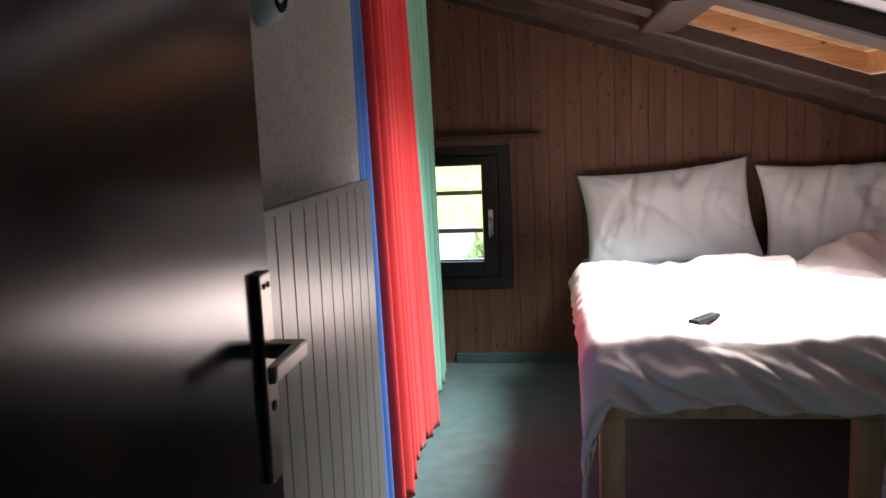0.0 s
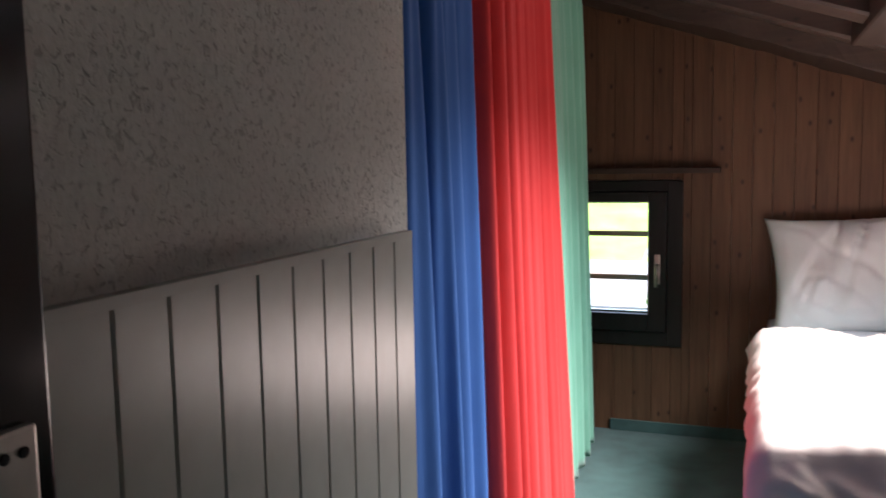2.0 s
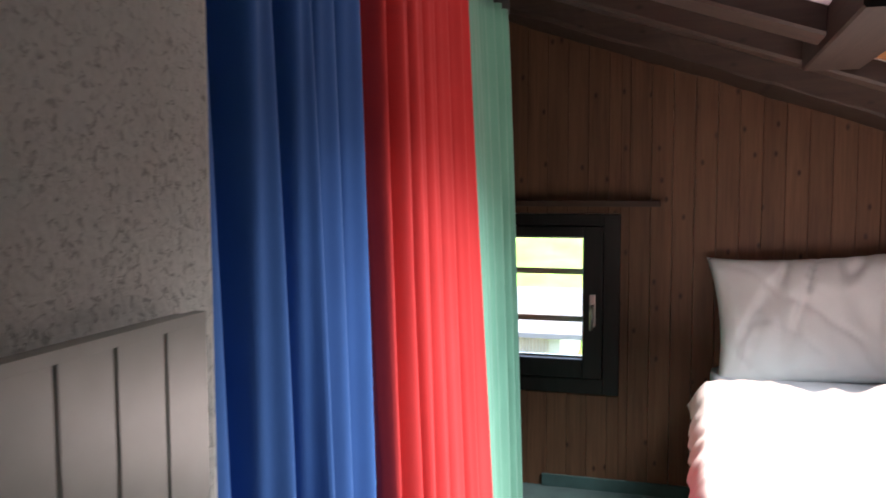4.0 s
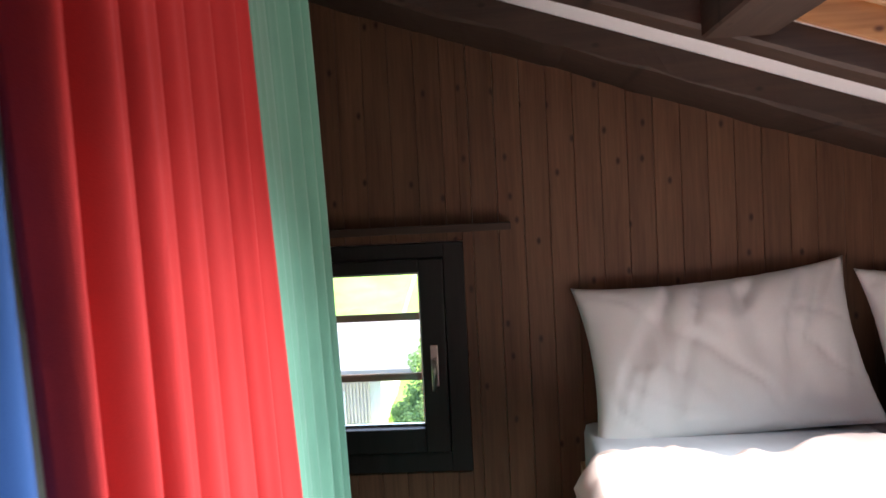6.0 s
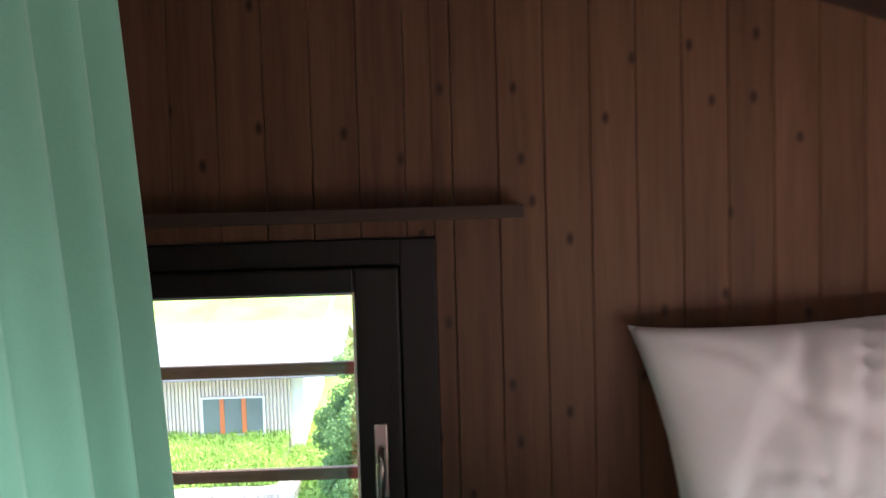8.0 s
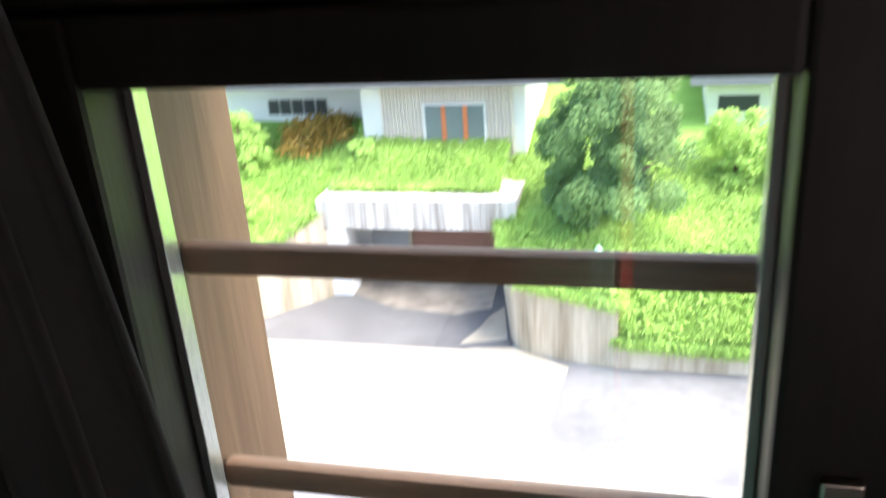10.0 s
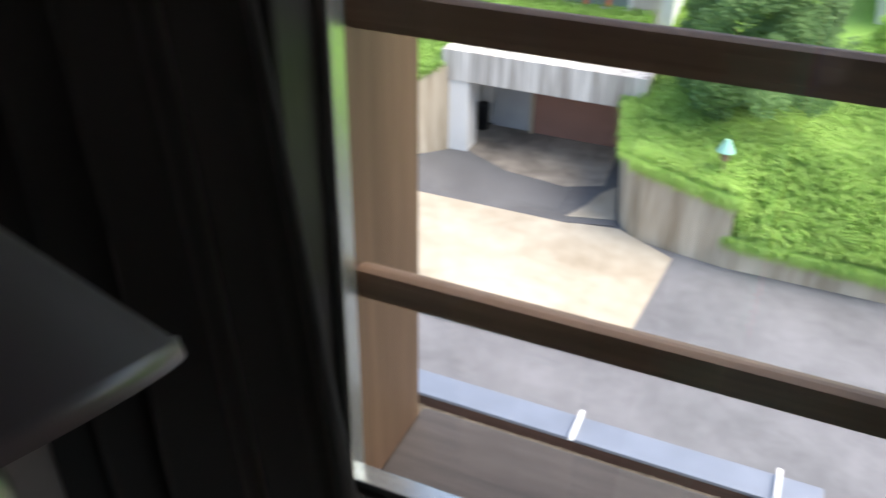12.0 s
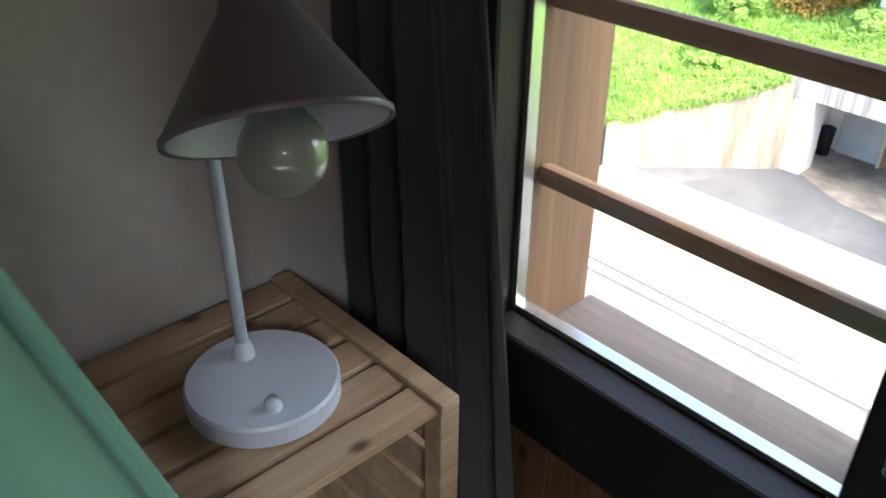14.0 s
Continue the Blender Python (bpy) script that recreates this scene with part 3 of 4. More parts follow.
# ---------------------------------------------------------------- beds
def bed_frame(x):
    b = empty("bed_frame", x, 3.12, 0, "plain light pine bed frame on square legs", "bed", "beds side by side")
    W, Lb = 0.985, 2.05
    for lx in (0.0, W - 0.09):
        for ly in (0.0, Lb - 0.09):
            part("leg", B((lx, ly, 0), (lx + 0.09, ly + 0.09, 0.385), 0.004), M_bedwood, b)
    part("rail", B((0.0, 0.0, 0.386), (W, 0.03, 0.50), 0.003), M_bedwood, b)
    part("rail", B((0.0, Lb - 0.03, 0.386), (W, Lb, 0.50), 0.003), M_bedwood, b)
    part("rail", B((0.0, 0.031, 0.386), (0.03, Lb - 0.031, 0.50), 0.003), M_bedwood, b)
    part("rail", B((W - 0.03, 0.031, 0.386), (W, Lb - 0.031, 0.50), 0.003), M_bedwood, b)
    for k in range(12):
        part("slat", B((0.031, 0.08 + k * 0.165, 0.44), (W - 0.031, 0.15 + k * 0.165, 0.458)), M_bedwood, b)
    mt = empty("mattress", x + 0.012, 3.14, 0.459, "thick mattress under a fitted pale grey sheet", "mattress", "mattresses")
    part("body", B((0, 0.02, 0), (W - 0.024, Lb - 0.05, 0.20), 0.035), M_sheet, mt, smooth=True)
    return b


BX = (0.825, 1.815)
for x in BX:
    bed_frame(x)


def pillow(w, h, t, seed):
    """A stuffed pillow case lying in local x (width) and y (height), with pulled corners and creases."""
    bm = bmesh.new()
    nx, ny = 56, 40
    def surf(s):
        v = []
        for i in range(nx + 1):
            row = []
            for j in range(ny + 1):
                u, q = i / nx * 2 - 1, j / ny * 2 - 1
                prof = max(0.0, (1 - abs(u) ** 3.2)) ** 0.5 * max(0.0, (1 - abs(q) ** 2.6)) ** 0.55
                pull = 1 - (0.13 if q > 0 else 0.06) * (1 - u * u) ** 0.8 * abs(q) ** 2.5
                pull2 = 1 - 0.075 * (1 - q * q) * abs(u) ** 2.5
                x, y = u * w / 2 * pull2, q * h / 2 * pull
                wob = noise.noise((x * 5 + seed, y * 5, s * 2.0))
                cr = noise.noise((x * 14 + seed * 3 + 2 * y, y * 4, s)) * 0.010 * prof
                cr -= 0.17 * prof * max(0, 0.15 - abs(noise.noise((x * 8.5 - y * 3 + seed, y * 1.6, 3.3)))) * (1 + q)
                cr -= 0.15 * prof * max(0, 0.10 - abs(noise.noise((x * 4 + y * 6 + seed * 2, y * 3 - x * 2, 7.3))))
                row.append(bm.verts.new((x, y, s * (t / 2 * prof * (1 + 0.18 * wob) + cr + 0.002))))
            v.append(row)
        for i in range(nx):
            for j in range(ny):
                bm.faces.new((v[i][j], v[i + 1][j], v[i + 1][j + 1], v[i][j + 1]))
    surf(1)
    surf(-1)
    bmesh.ops.remove_doubles(bm, verts=bm.verts[:], dist=0.0045)
    return bm


for k, x in enumerate(BX):
    p = tagged(part("pillow", pillow(0.97, 0.60, 0.20, 1.7 + 5 * k), M_linen, smooth=True), "plump white linen pillow leaning on the boards", "pillow", "pillows")
    p.matrix_world = pose(x + 0.493, 5.02, 0.913, 66, -4.6 + k * 3.4, 0)


def duvet(x0, x1, seed, label):
    """A duvet spread over one bed, its foot end hanging over the foot rail and its outer side over the edge."""
    rr = random.Random(seed)
    yh, yf, zt = 4.60 - 0.03 * (seed % 2), 3.10, 0.70
    drop, side = 0.24, 0.10
    W = x1 - x0
    def fn(i, j):
        s = -side + (W + side) * i              # across, from the hanging outer side
        v = j * (yh - yf + drop)                # along, from head to the hanging hem
        x, z, y = x0 + max(s, 0), zt, yh - v
        puff = 0.035 * (noise.noise((s * 3.2 + seed, v * 3.0, 0.3)) + 0.5 * noise.noise((s * 8, v * 7 + seed, 1.3)))
        z += puff + 0.03 * math.sin(min(1, v / 0.16) * math.pi / 2) - 0.03
        hd = max(0, 1 - v / 0.38)
        z += hd * 0.05 * max(0, 0.7 - 2.2 * abs(noise.noise((s * 4.5 + v * 3, v * 6 - s * 2, seed + 8)))) + 0.02 * hd
        if seed == 4:
            z += 0.10 * math.exp(-((s - 0.32) / 0.14) ** 2 - ((v - 0.12) / 0.13) ** 2) + 0.05 * math.exp(-((s - 0.6) / 0.2) ** 2 - ((v - 0.16) / 0.15) ** 2)
        if seed == 4:
            z += 0.045 * max(0, 0.6 - 2.0 * abs(noise.noise((s * 3.0 - v * 4, v * 3 + s * 2, 21.0)))) * math.exp(-v / 0.6)
        if v < 0.10:
            z -= 0.035 * (1 - v / 0.10) ** 2
        r = 0.032
        over = v - (yh - yf)
        if over > -r:
            a = min(max((over + r) / (2 * r), 0), 1) * math.pi / 2
            hang = max(over - r * 0.57, 0)
            y = yf + 0.012 - r * math.sin(a) * 1.1 - 0.012
            z = z - r * (1 - math.cos(a)) - hang
            k = min(1, hang / 0.10)
            rid = 1 - 2.6 * abs(noise.noise((s * 5.0 - over * 9.0 + seed, over * 1.2 + s, seed)))
            rid2 = 1 - 2.4 * abs(noise.noise((s * 11 - over * 16, over * 2.0, seed + 4)))
            y -= (0.004 + 0.036 * rid + 0.014 * rid2) * k
            z += 0.02 * noise.noise((s * 6, seed, 9.0)) * min(1, hang / 0.2)
            c = min(1, max(0, (0.04 - s) / (side + 0.04)))
            z -= 0.24 * c * min(1, hang / 0.2) ** 1.3
            y -= 0.02 * c * k
        if s < 0:
            f = -s / side
            fold = noise.noise((v * 6, 2.0, seed)) + 0.6 * noise.noise((v * 15, 3.0, seed))
            x = x0 - 0.05 * math.sin(f * 1.5) - 0.018 * fold * f
            z -= side * f ** 1.3 * (1.0 + 0.5 * max(0, noise.noise((v * 3, 5, seed))))
        z += 0.008 * noise.noise((s * 20, v * 18, seed))
        return (x, y, z)
    d = tagged(part("duvet", grid(90, 130, fn), M_duvet, smooth=True), label, "duvet", "duvets")
    solid(d, 0.02)
    return d


duvet(BX[0] - 0.01, BX[0] + 1.0, 3, "thin white duvet hanging over the bed foot")
duvet(BX[1] + 0.015, BX[1] + 1.0, 4, "rumpled white duvet pulled up to the pillow")

remote = empty("remote_control", 1.225, 3.30, 0.703, "black remote control lying on the duvet", "remote control", rz=-38)
part("body", B((-0.022, -0.085, 0), (0.022, 0.085, 0.018), 0.006), M_black, remote)
for r_ in range(6):
    for c_ in range(3):
        part("button", B((-0.014 + c_ * 0.011, -0.06 + r_ * 0.018, 0.0182), (-0.007 + c_ * 0.011, -0.05 + r_ * 0.018, 0.0200), 0.001), M_rubber, remote)

# ---------------------------------------------------------------- crate and lamp
CX0, CX1, CY0, CY1, CZ = -0.485, -0.125, 4.68, 5.035, 0.645
crate = empty("wooden_crate", CX0, CY0, 0, "slatted pale wooden crate used as bedside table", "crate")
cw, cd = CX1 - CX0, CY1 - CY0
for x, y in ((0, 0), (cw - 0.03, 0), (0, cd - 0.03), (cw - 0.03, cd - 0.03)):
    part("corner_post", B((x, y, 0), (x + 0.03, y + 0.03, CZ - 0.0105), 0.002), M_crate, crate)
part("top_rail", B((0, cd - 0.028, CZ - 0.01), (cw, cd, CZ + 0.006), 0.002), M_crate, crate)
part("top_rail", B((0, 0, CZ - 0.01), (cw, 0.028, CZ + 0.006), 0.002), M_crate, crate)
for k in range(6):
    x = 0.001 + k * 0.0605
    part("slat", B((x, 0.029, CZ - 0.012), (x + 0.050, cd - 0.029, CZ), 0.002), M_crate, crate)
for k in range(8):
    z = 0.01 + k * 0.077
    part("slat", B((0.031, cd - 0.012, z), (cw - 0.031, cd, z + 0.062), 0.002), M_crate, crate)
    part("slat", B((0.031, 0, z), (cw - 0.031, 0.012, z + 0.062), 0.002), M_crate, crate)
for k in range(5):
    y = 0.034 + k * 0.068
    part("slat", B((0.0, y, 0.01), (0.012, y + 0.058, CZ - 0.013), 0.002), M_crate, crate)
part("bottom_board", B((0.013, 0.013, 0.01), (cw - 0.001, cd - 0.013, 0.022)), M_crate, crate)

LX, LY, LZ = -0.283, 4.868, CZ + 0.001
lamp = empty("table_lamp", LX, LY, LZ, "pale blue-grey table lamp with tilted cone shade", "lamp")
part("base", lathe([(0, 0), (0.086, 0), (0.090, 0.004), (0.090, 0.027), (0.087, 0.031), (0, 0.031)], 48), M_lamp, lamp, smooth=False)
part("switch_knob", lathe([(0.010, 0.031), (0.010, 0.037), (0.007, 0.041), (0, 0.042)], 20), M_lamp, lamp, "small round switch knob", smooth=True).location = (0.055, -0.02, 0)
ax = Vector((-0.534, 0.225, 0.84)).normalized()
rim = Vector((-0.136 - LX, 4.838 - LY, 1.040 - LZ))
top = rim + ax * 0.11
part("stem_collar", lathe([(0.013, 0.031), (0.0125, 0.040), (0.009, 0.052), (0, 0.053)], 20), M_lamp, lamp, smooth=True).location = (-0.046, 0.004, 0)
part("stem", tube([(-0.046, 0.004, 0.03), (-0.055, 0.008, 0.20), (-0.062, 0.01, 0.33), tuple(top - ax * 0.02 + Vector((-0.02, 0.01, 0))), tuple(top)], 0.0075, 12), M_lamp, lamp, smooth=True)
shade = part("shade", lathe([(0, 0.168), (0.026, 0.167), (0.029, 0.163), (0.030, 0.108), (0.033, 0.101), (0.0925, 0.007), (0.0945, 0.006), (0.0945, 0.0), (0.091, 0.0005), (0.030, 0.098), (0.0, 0.099)], 64), M_shade, lamp, "mauve-grey enamelled cone shade", smooth=True)
shade.matrix_basis = Matrix.Translation(rim) @ ax.to_track_quat("Z", "Y").to_matrix().to_4x4()
part("inner_lining", lathe([(0.0290, 0.0965), (0.0895, 0.0012)], 56), M_lamp, shade, "pale inside of the shade", smooth=True)
bulb = part("bulb", lathe([(0, -0.052)] + [(0.037 * math.sin(a), -0.015 - 0.037 * math.cos(a)) for a in [0.2 + k * 0.2 for k in range(12)]] + [(0.016, 0.04), (0.014, 0.05), (0.014, 0.075), (0, 0.075)], 32), M_bulb, shade, "frosted glass globe bulb", smooth=True)
part("socket", lathe([(0, 0.052), (0.018, 0.052), (0.018, 0.085), (0.012, 0.0955), (0, 0.0955)], 20), M_lamp, shade)

# ---------------------------------------------------------------- outside
GZ = -8.6
ground = tagged(part("ground", grid(24, 24, lambda i, j: (-400 + 800 * i, 5.45 + 500 * j, GZ - 0.03)), M_asph), "grey asphalt of the street and yard", "ground", kind="structure")
pad = tagged(part("pavement", prism([(-11.5, 17.45), (-1.80, 17.45), (-1.52, 21.3), (-2.9, 22.1), (-4.1, 21.9), (-9.4, 21.9), (-11.5, 21.5)], "z", GZ - 0.02, GZ), M_pale), "pale sand-coloured concrete yard", "pavement", kind="structure")
M_kerb = mat("pale kerb stone", (0.56, 0.53, 0.47), 0.85, 0.08, 2, bump=0.2, fine=12)
kerb = empty("kerb", 0, 0, 0, "long pale stone kerb along the street", "kerb", kind="structure")
for k in range(22):
    x = -11 + k * 1.0
    part("stone", B((x, 17.19 + 0.012 * x, GZ - 0.03), (x + 0.997, 17.40 + 0.012 * x, GZ + 0.05), 0.01), M_kerb, kerb)

# retaining walls
retaining_wall = empty("retaining_wall", 0, 0, 0, "weathered concrete retaining wall with dark streaks", "wall", kind="structure")
def wall_run(pts, h0, h1, t=0.25, parent=None, base=GZ - 0.1):
    for (a, b), (c, d) in zip(pts, pts[1:]):
        dv = Vector((c - a, d - b, 0)).normalized()
        nn = Vector((-dv.y, dv.x, 0)) * t
        bm = bmesh.new()
        q = [(a, b), (c, d), (c + nn.x, d + nn.y), (a + nn.x, b + nn.y)]
        hs = [h0, h1, h1, h0]
        lo = [bm.verts.new((x, y, base)) for x, y in q]
        hi = [bm.verts.new((x, y, GZ + h)) for (x, y), h in zip(q, hs)]
        bm.faces.new(lo)
        bm.faces.new(hi)
        for k in range(4):
            bm.faces.new((lo[k], lo[(k + 1) % 4], hi[(k + 1) % 4], hi[k]))
        part("wall_section", bm, M_conc, parent or retaining_wall)
wall_run([(-2.42, 21.83), (-1.75, 21.66), (-0.45, 21.45)], 1.72, 1.55)
wall_run([(-0.44, 21.44), (3.05, 21.45)], 0.62, 0.48)
wall_run([(3.05, 21.45), (5.2, 21.55)], 1.1, 1.0)
wall_run([(5.2, 21.55), (16, 22.2)], 1.0, 1.0)
wall_run([(-3.9, 26.3), (-3.12, 22.95)], 2.6, 1.86)
wall_run([(-3.12, 22.95), (-3.02, 22.55), (-2.86, 22.22), (-2.66, 21.98), (-2.42, 21.83)], 1.80, 1.76)
wall_run([(-11.5, 21.2), (-8.3, 24.5)], 1.2, 2.4)

M_streak = mat("streaked white concrete", (0.74, 0.71, 0.66), 0.9, 0.2, 1.0, (6, 6, 0.25), 0.3, 3, color2=(0.20, 0.17, 0.14))
# garage set into the slope
garage = empty("garage", -6.2, 26.0, GZ, "concrete garage built into the bank", "garage")
def gp_(name, a, b, m, bevel=0.01, label=""):
    return part(name, B([a[k] - (-6.2, 26.0, GZ)[k] for k in range(3)], [b[k] - (-6.2, 26.0, GZ)[k] for k in range(3)], bevel), m, garage, label)
gp_("pillar", (-8.45, 24.5, GZ), (-7.75, 25.2, GZ + 2.25), M_render, label="white rendered pillar")
gp_("lintel", (-8.5, 24.45, GZ + 2.02), (-3.1, 26.9, GZ + 2.83), M_streak, label="streaked concrete lintel slab")
gp_("back_wall", (-8.4, 26.7, GZ), (-3.4, 26.95, GZ + 2.0), M_render)
gp_("side_wall", (-8.4, 25.2, GZ), (-8.2, 26.7, GZ + 2.0), M_render)
gp_("door", (-6.5, 26.5, GZ + 0.02), (-3.9, 26.62, GZ + 2.0), M_brown, label="red-brown up-and-over garage door")
gp_("side_door", (-7.75, 26.55, GZ + 0.02), (-6.62, 26.66, GZ + 2.0), mat("grey metal door", (0.36, 0.37, 0.38), 0.6, 0.08, 2), label="light grey metal door")
gp_("post", (-6.6, 26.4, GZ), (-6.5, 26.66, GZ + 2.0), M_conc)
apron = tagged(part("pavement_apron", prism([(-9.6, 21.8), (-8.2, 24.6), (-8.2, 26.7), (-3.95, 26.7), (-3.0, 22.2), (-4.1, 21.85)], "z", GZ - 0.02, GZ + 0.006), mat("dark asphalt apron", (0.135, 0.13, 0.128), 0.9, 0.14, 0.8, bump=0.2, fine=5)), "dark asphalt strip before the garage", "pavement", kind="structure")
M_slab = mat("stained concrete slab", (0.40, 0.345, 0.275), 0.85, 0.3, 0.5, (1, 1, 1), bump=0.2, fine=3.2, color2=(0.115, 0.095, 0.078))
slab_pts = [(-8.0, 24.75), (-7.2, 24.3), (-6.35, 23.85), (-5.5, 23.75), (-4.7, 23.62), (-3.78, 24.1), (-3.95, 26.6), (-8.1, 26.6)]
tagged(part("pavement_slab", prism(slab_pts, "z", GZ - 0.01, GZ + 0.010), M_slab), "brown concrete slab with dark wet stains", "pavement", kind="structure")
bin_ = empty("rubbish_bin", -7.95, 26.2, GZ + 0.01, "slim black rubbish bin beside the garage door", "bin")
part("body", lathe([(0, 0), (0.16, 0), (0.20, 0.72), (0, 0.72)], 16), M_black, bin_, smooth=True)
part("lid", lathe([(0.215, 0.721), (0.215, 0.75), (0.12, 0.80), (0, 0.81)], 16), M_rubber, bin_, smooth=True)

# grass banks, one sheet a side, rising to the houses
def rise(z0, d, j, z1):
    """Height on a bank: from the wall's top it climbs onto the even slope within 1.6 m."""
    even = max(z0, GZ + 1.7) + (z1 - GZ - 1.7) * j ** 0.9
    k = min(1.0, d / 1.6)
    return z0 + (even - z0) * k * (2 - k)
def bank(name, label, x0, x1, y0f, z0f, y1, z1):
    def fn(i, j):
        x = x0 + (x1 - x0) * i
        y = y0f(x) + (y1 - y0f(x)) * j
        return (x, y, rise(z0f(x), y - y0f(x), j, z1) + 0.12 * noise.noise((x * 0.8, y * 0.8, 1)))
    return tagged(part(name, grid(70, 90, lambda i, j: fn(i, j ** 2)), M_grass, smooth=True), label, "grass bank", kind="structure")
def lerp(x, pts):
    for (a, b), (c, d) in zip(pts, pts[1:]):
        if x <= c:
            return b + (d - b) * max(0, (x - a)) / (c - a)
    return pts[-1][1]
RH = [(-3.9, GZ + 2.5), (-2.9, GZ + 1.75), (-0.5, GZ + 1.5), (-0.3, GZ + 0.58), (3.0, GZ + 0.45), (3.2, GZ + 1.02), (40, GZ + 1.0)]
bank_e = bank("ground_bank", "bright green grassy bank above the wall", -3.75, 40, lambda x: lerp(x, [(-3.75, 26.2), (-2.7, 22.3), (-0.4, 21.75), (5, 21.9), (40, 24)]), lambda x: lerp(x, RH), 60, GZ + 9)
bank_w = bank("ground_bank", "green bank with shrubs beside the garage", -60, -8.3, lambda x: lerp(x, [(-60, 20.0), (-11.5, 21.3), (-8.3, 24.6)]), lambda x: lerp(x, [(-60, GZ + 1.1), (-11.5, GZ + 1.17), (-8.3, GZ + 2.37)]), 60, GZ + 9)
bank_m = bank("ground_bank", "green lawn above the garage roof", -8.35, -3.7, lambda x: 25.3, lambda x: GZ + 2.84, 60, GZ + 9)

# blades of long grass hanging over the walls and covering the bank
def tufts(name, label, place, count, h, material, seed, droop=False):
    rr = random.Random(seed)
    verts, faces = [], []
    for _ in range(count):
        x, y, z = place(rr)
        for _ in range(4):
            a, l = rr.uniform(0, 6.283), h * rr.uniform(0.6, 1.3)
            dx, dy = math.cos(a), math.sin(a)
            w = 0.009 + 0.008 * rr.random()
            bx, by = x + rr.uniform(-0.12, 0.12), y + rr.uniform(-0.12, 0.12)
            tx, ty, tz = bx + dx * l * 0.6, by + dy * l * 0.6 - 0.15 * l, z + l * rr.uniform(0.35, 0.8)
            if droop:
                ty, tz = by - l * rr.uniform(0.25, 0.6), z - l * rr.uniform(0.1, 0.7)
            k = len(verts)
            verts += [(bx - dy * w, by + dx * w, z - 0.05), (bx + dy * w, by - dx * w, z - 0.05),
                      ((bx + tx) / 2 + dy * w, (by + ty) / 2 - dx * w, z + l * (0.25 if droop else 0.6)), ((bx + tx) / 2 - dy * w, (by + ty) / 2 + dx * w, z + l * (0.25 if droop else 0.6)), (tx, ty, tz)]
            faces += [(k, k + 1, k + 2, k + 3), (k + 3, k + 2, k + 4)]
    me = bpy.data.meshes.new(name)
    me.from_pydata(verts, [], faces)
    me.materials.append(material)
    return tagged(new(name, me), label, "grass", kind="stuff")
def on_bank(ob_fn_y, zf, x0, x1, depth, y1=60, z1=GZ + 9):
    def f(rr):
        x = rr.uniform(x0, x1)
        d = depth * rr.random() ** 1.6
        y0 = ob_fn_y(x)
        j = d / (y1 - y0)
        return x, y0 + d - 0.1, rise(zf(x), d, j, z1) + 0.12 * noise.noise((x * 0.8, (y0 + d) * 0.8, 1))
    return f
ybe = lambda x: lerp(x, [(-3.75, 26.2), (-2.7, 22.3), (-0.4, 21.75), (5, 21.9), (40, 24)])
tufts("grass", "long bright green grass hanging over the wall", on_bank(ybe, lambda x: lerp(x, RH), -3.6, 9, 6), 26000, 0.42, M_hedge, 11)
tufts("grass", "rough grass on the bank above the garage", on_bank(lambda x: 25.3, lambda x: GZ + 2.84, -8.3, -3.7, 6), 5000, 0.25, M_hedge, 12)
tufts("grass", "rough grass on the bank beside the garage", on_bank(lambda x: lerp(x, [(-60, 20.0), (-11.5, 21.3), (-8.3, 24.6)]), lambda x: lerp(x, [(-60, GZ + 1.1), (-11.5, GZ + 1.17), (-8.3, GZ + 2.37)]), -16, -8.4, 8), 6000, 0.3, M_hedge, 13)

def on_edge(a, b, h0, h1):
    def f(rr):
        t = rr.random()
        return a[0] + (b[0] - a[0]) * t, a[1] + (b[1] - a[1]) * t + rr.uniform(0.05, 0.3), GZ + h0 + (h1 - h0) * t + 0.03
    return f
for k, (a, b, h0, h1, n) in enumerate((((-2.7, 21.95), (-0.45, 21.45), 1.8, 1.55, 1700), ((-0.44, 21.44), (3.05, 21.45), 0.62, 0.48, 1500), ((3.05, 21.45), (5.2, 21.55), 1.1, 1.0, 900), ((-3.85, 26.1), (-2.93, 22.1), 2.55, 1.8, 900))):
    tufts("grass", "long green grass drooping over the wall edge", on_edge(a, b, h0, h1), n, 0.36, M_hedge, 31 + k, True)


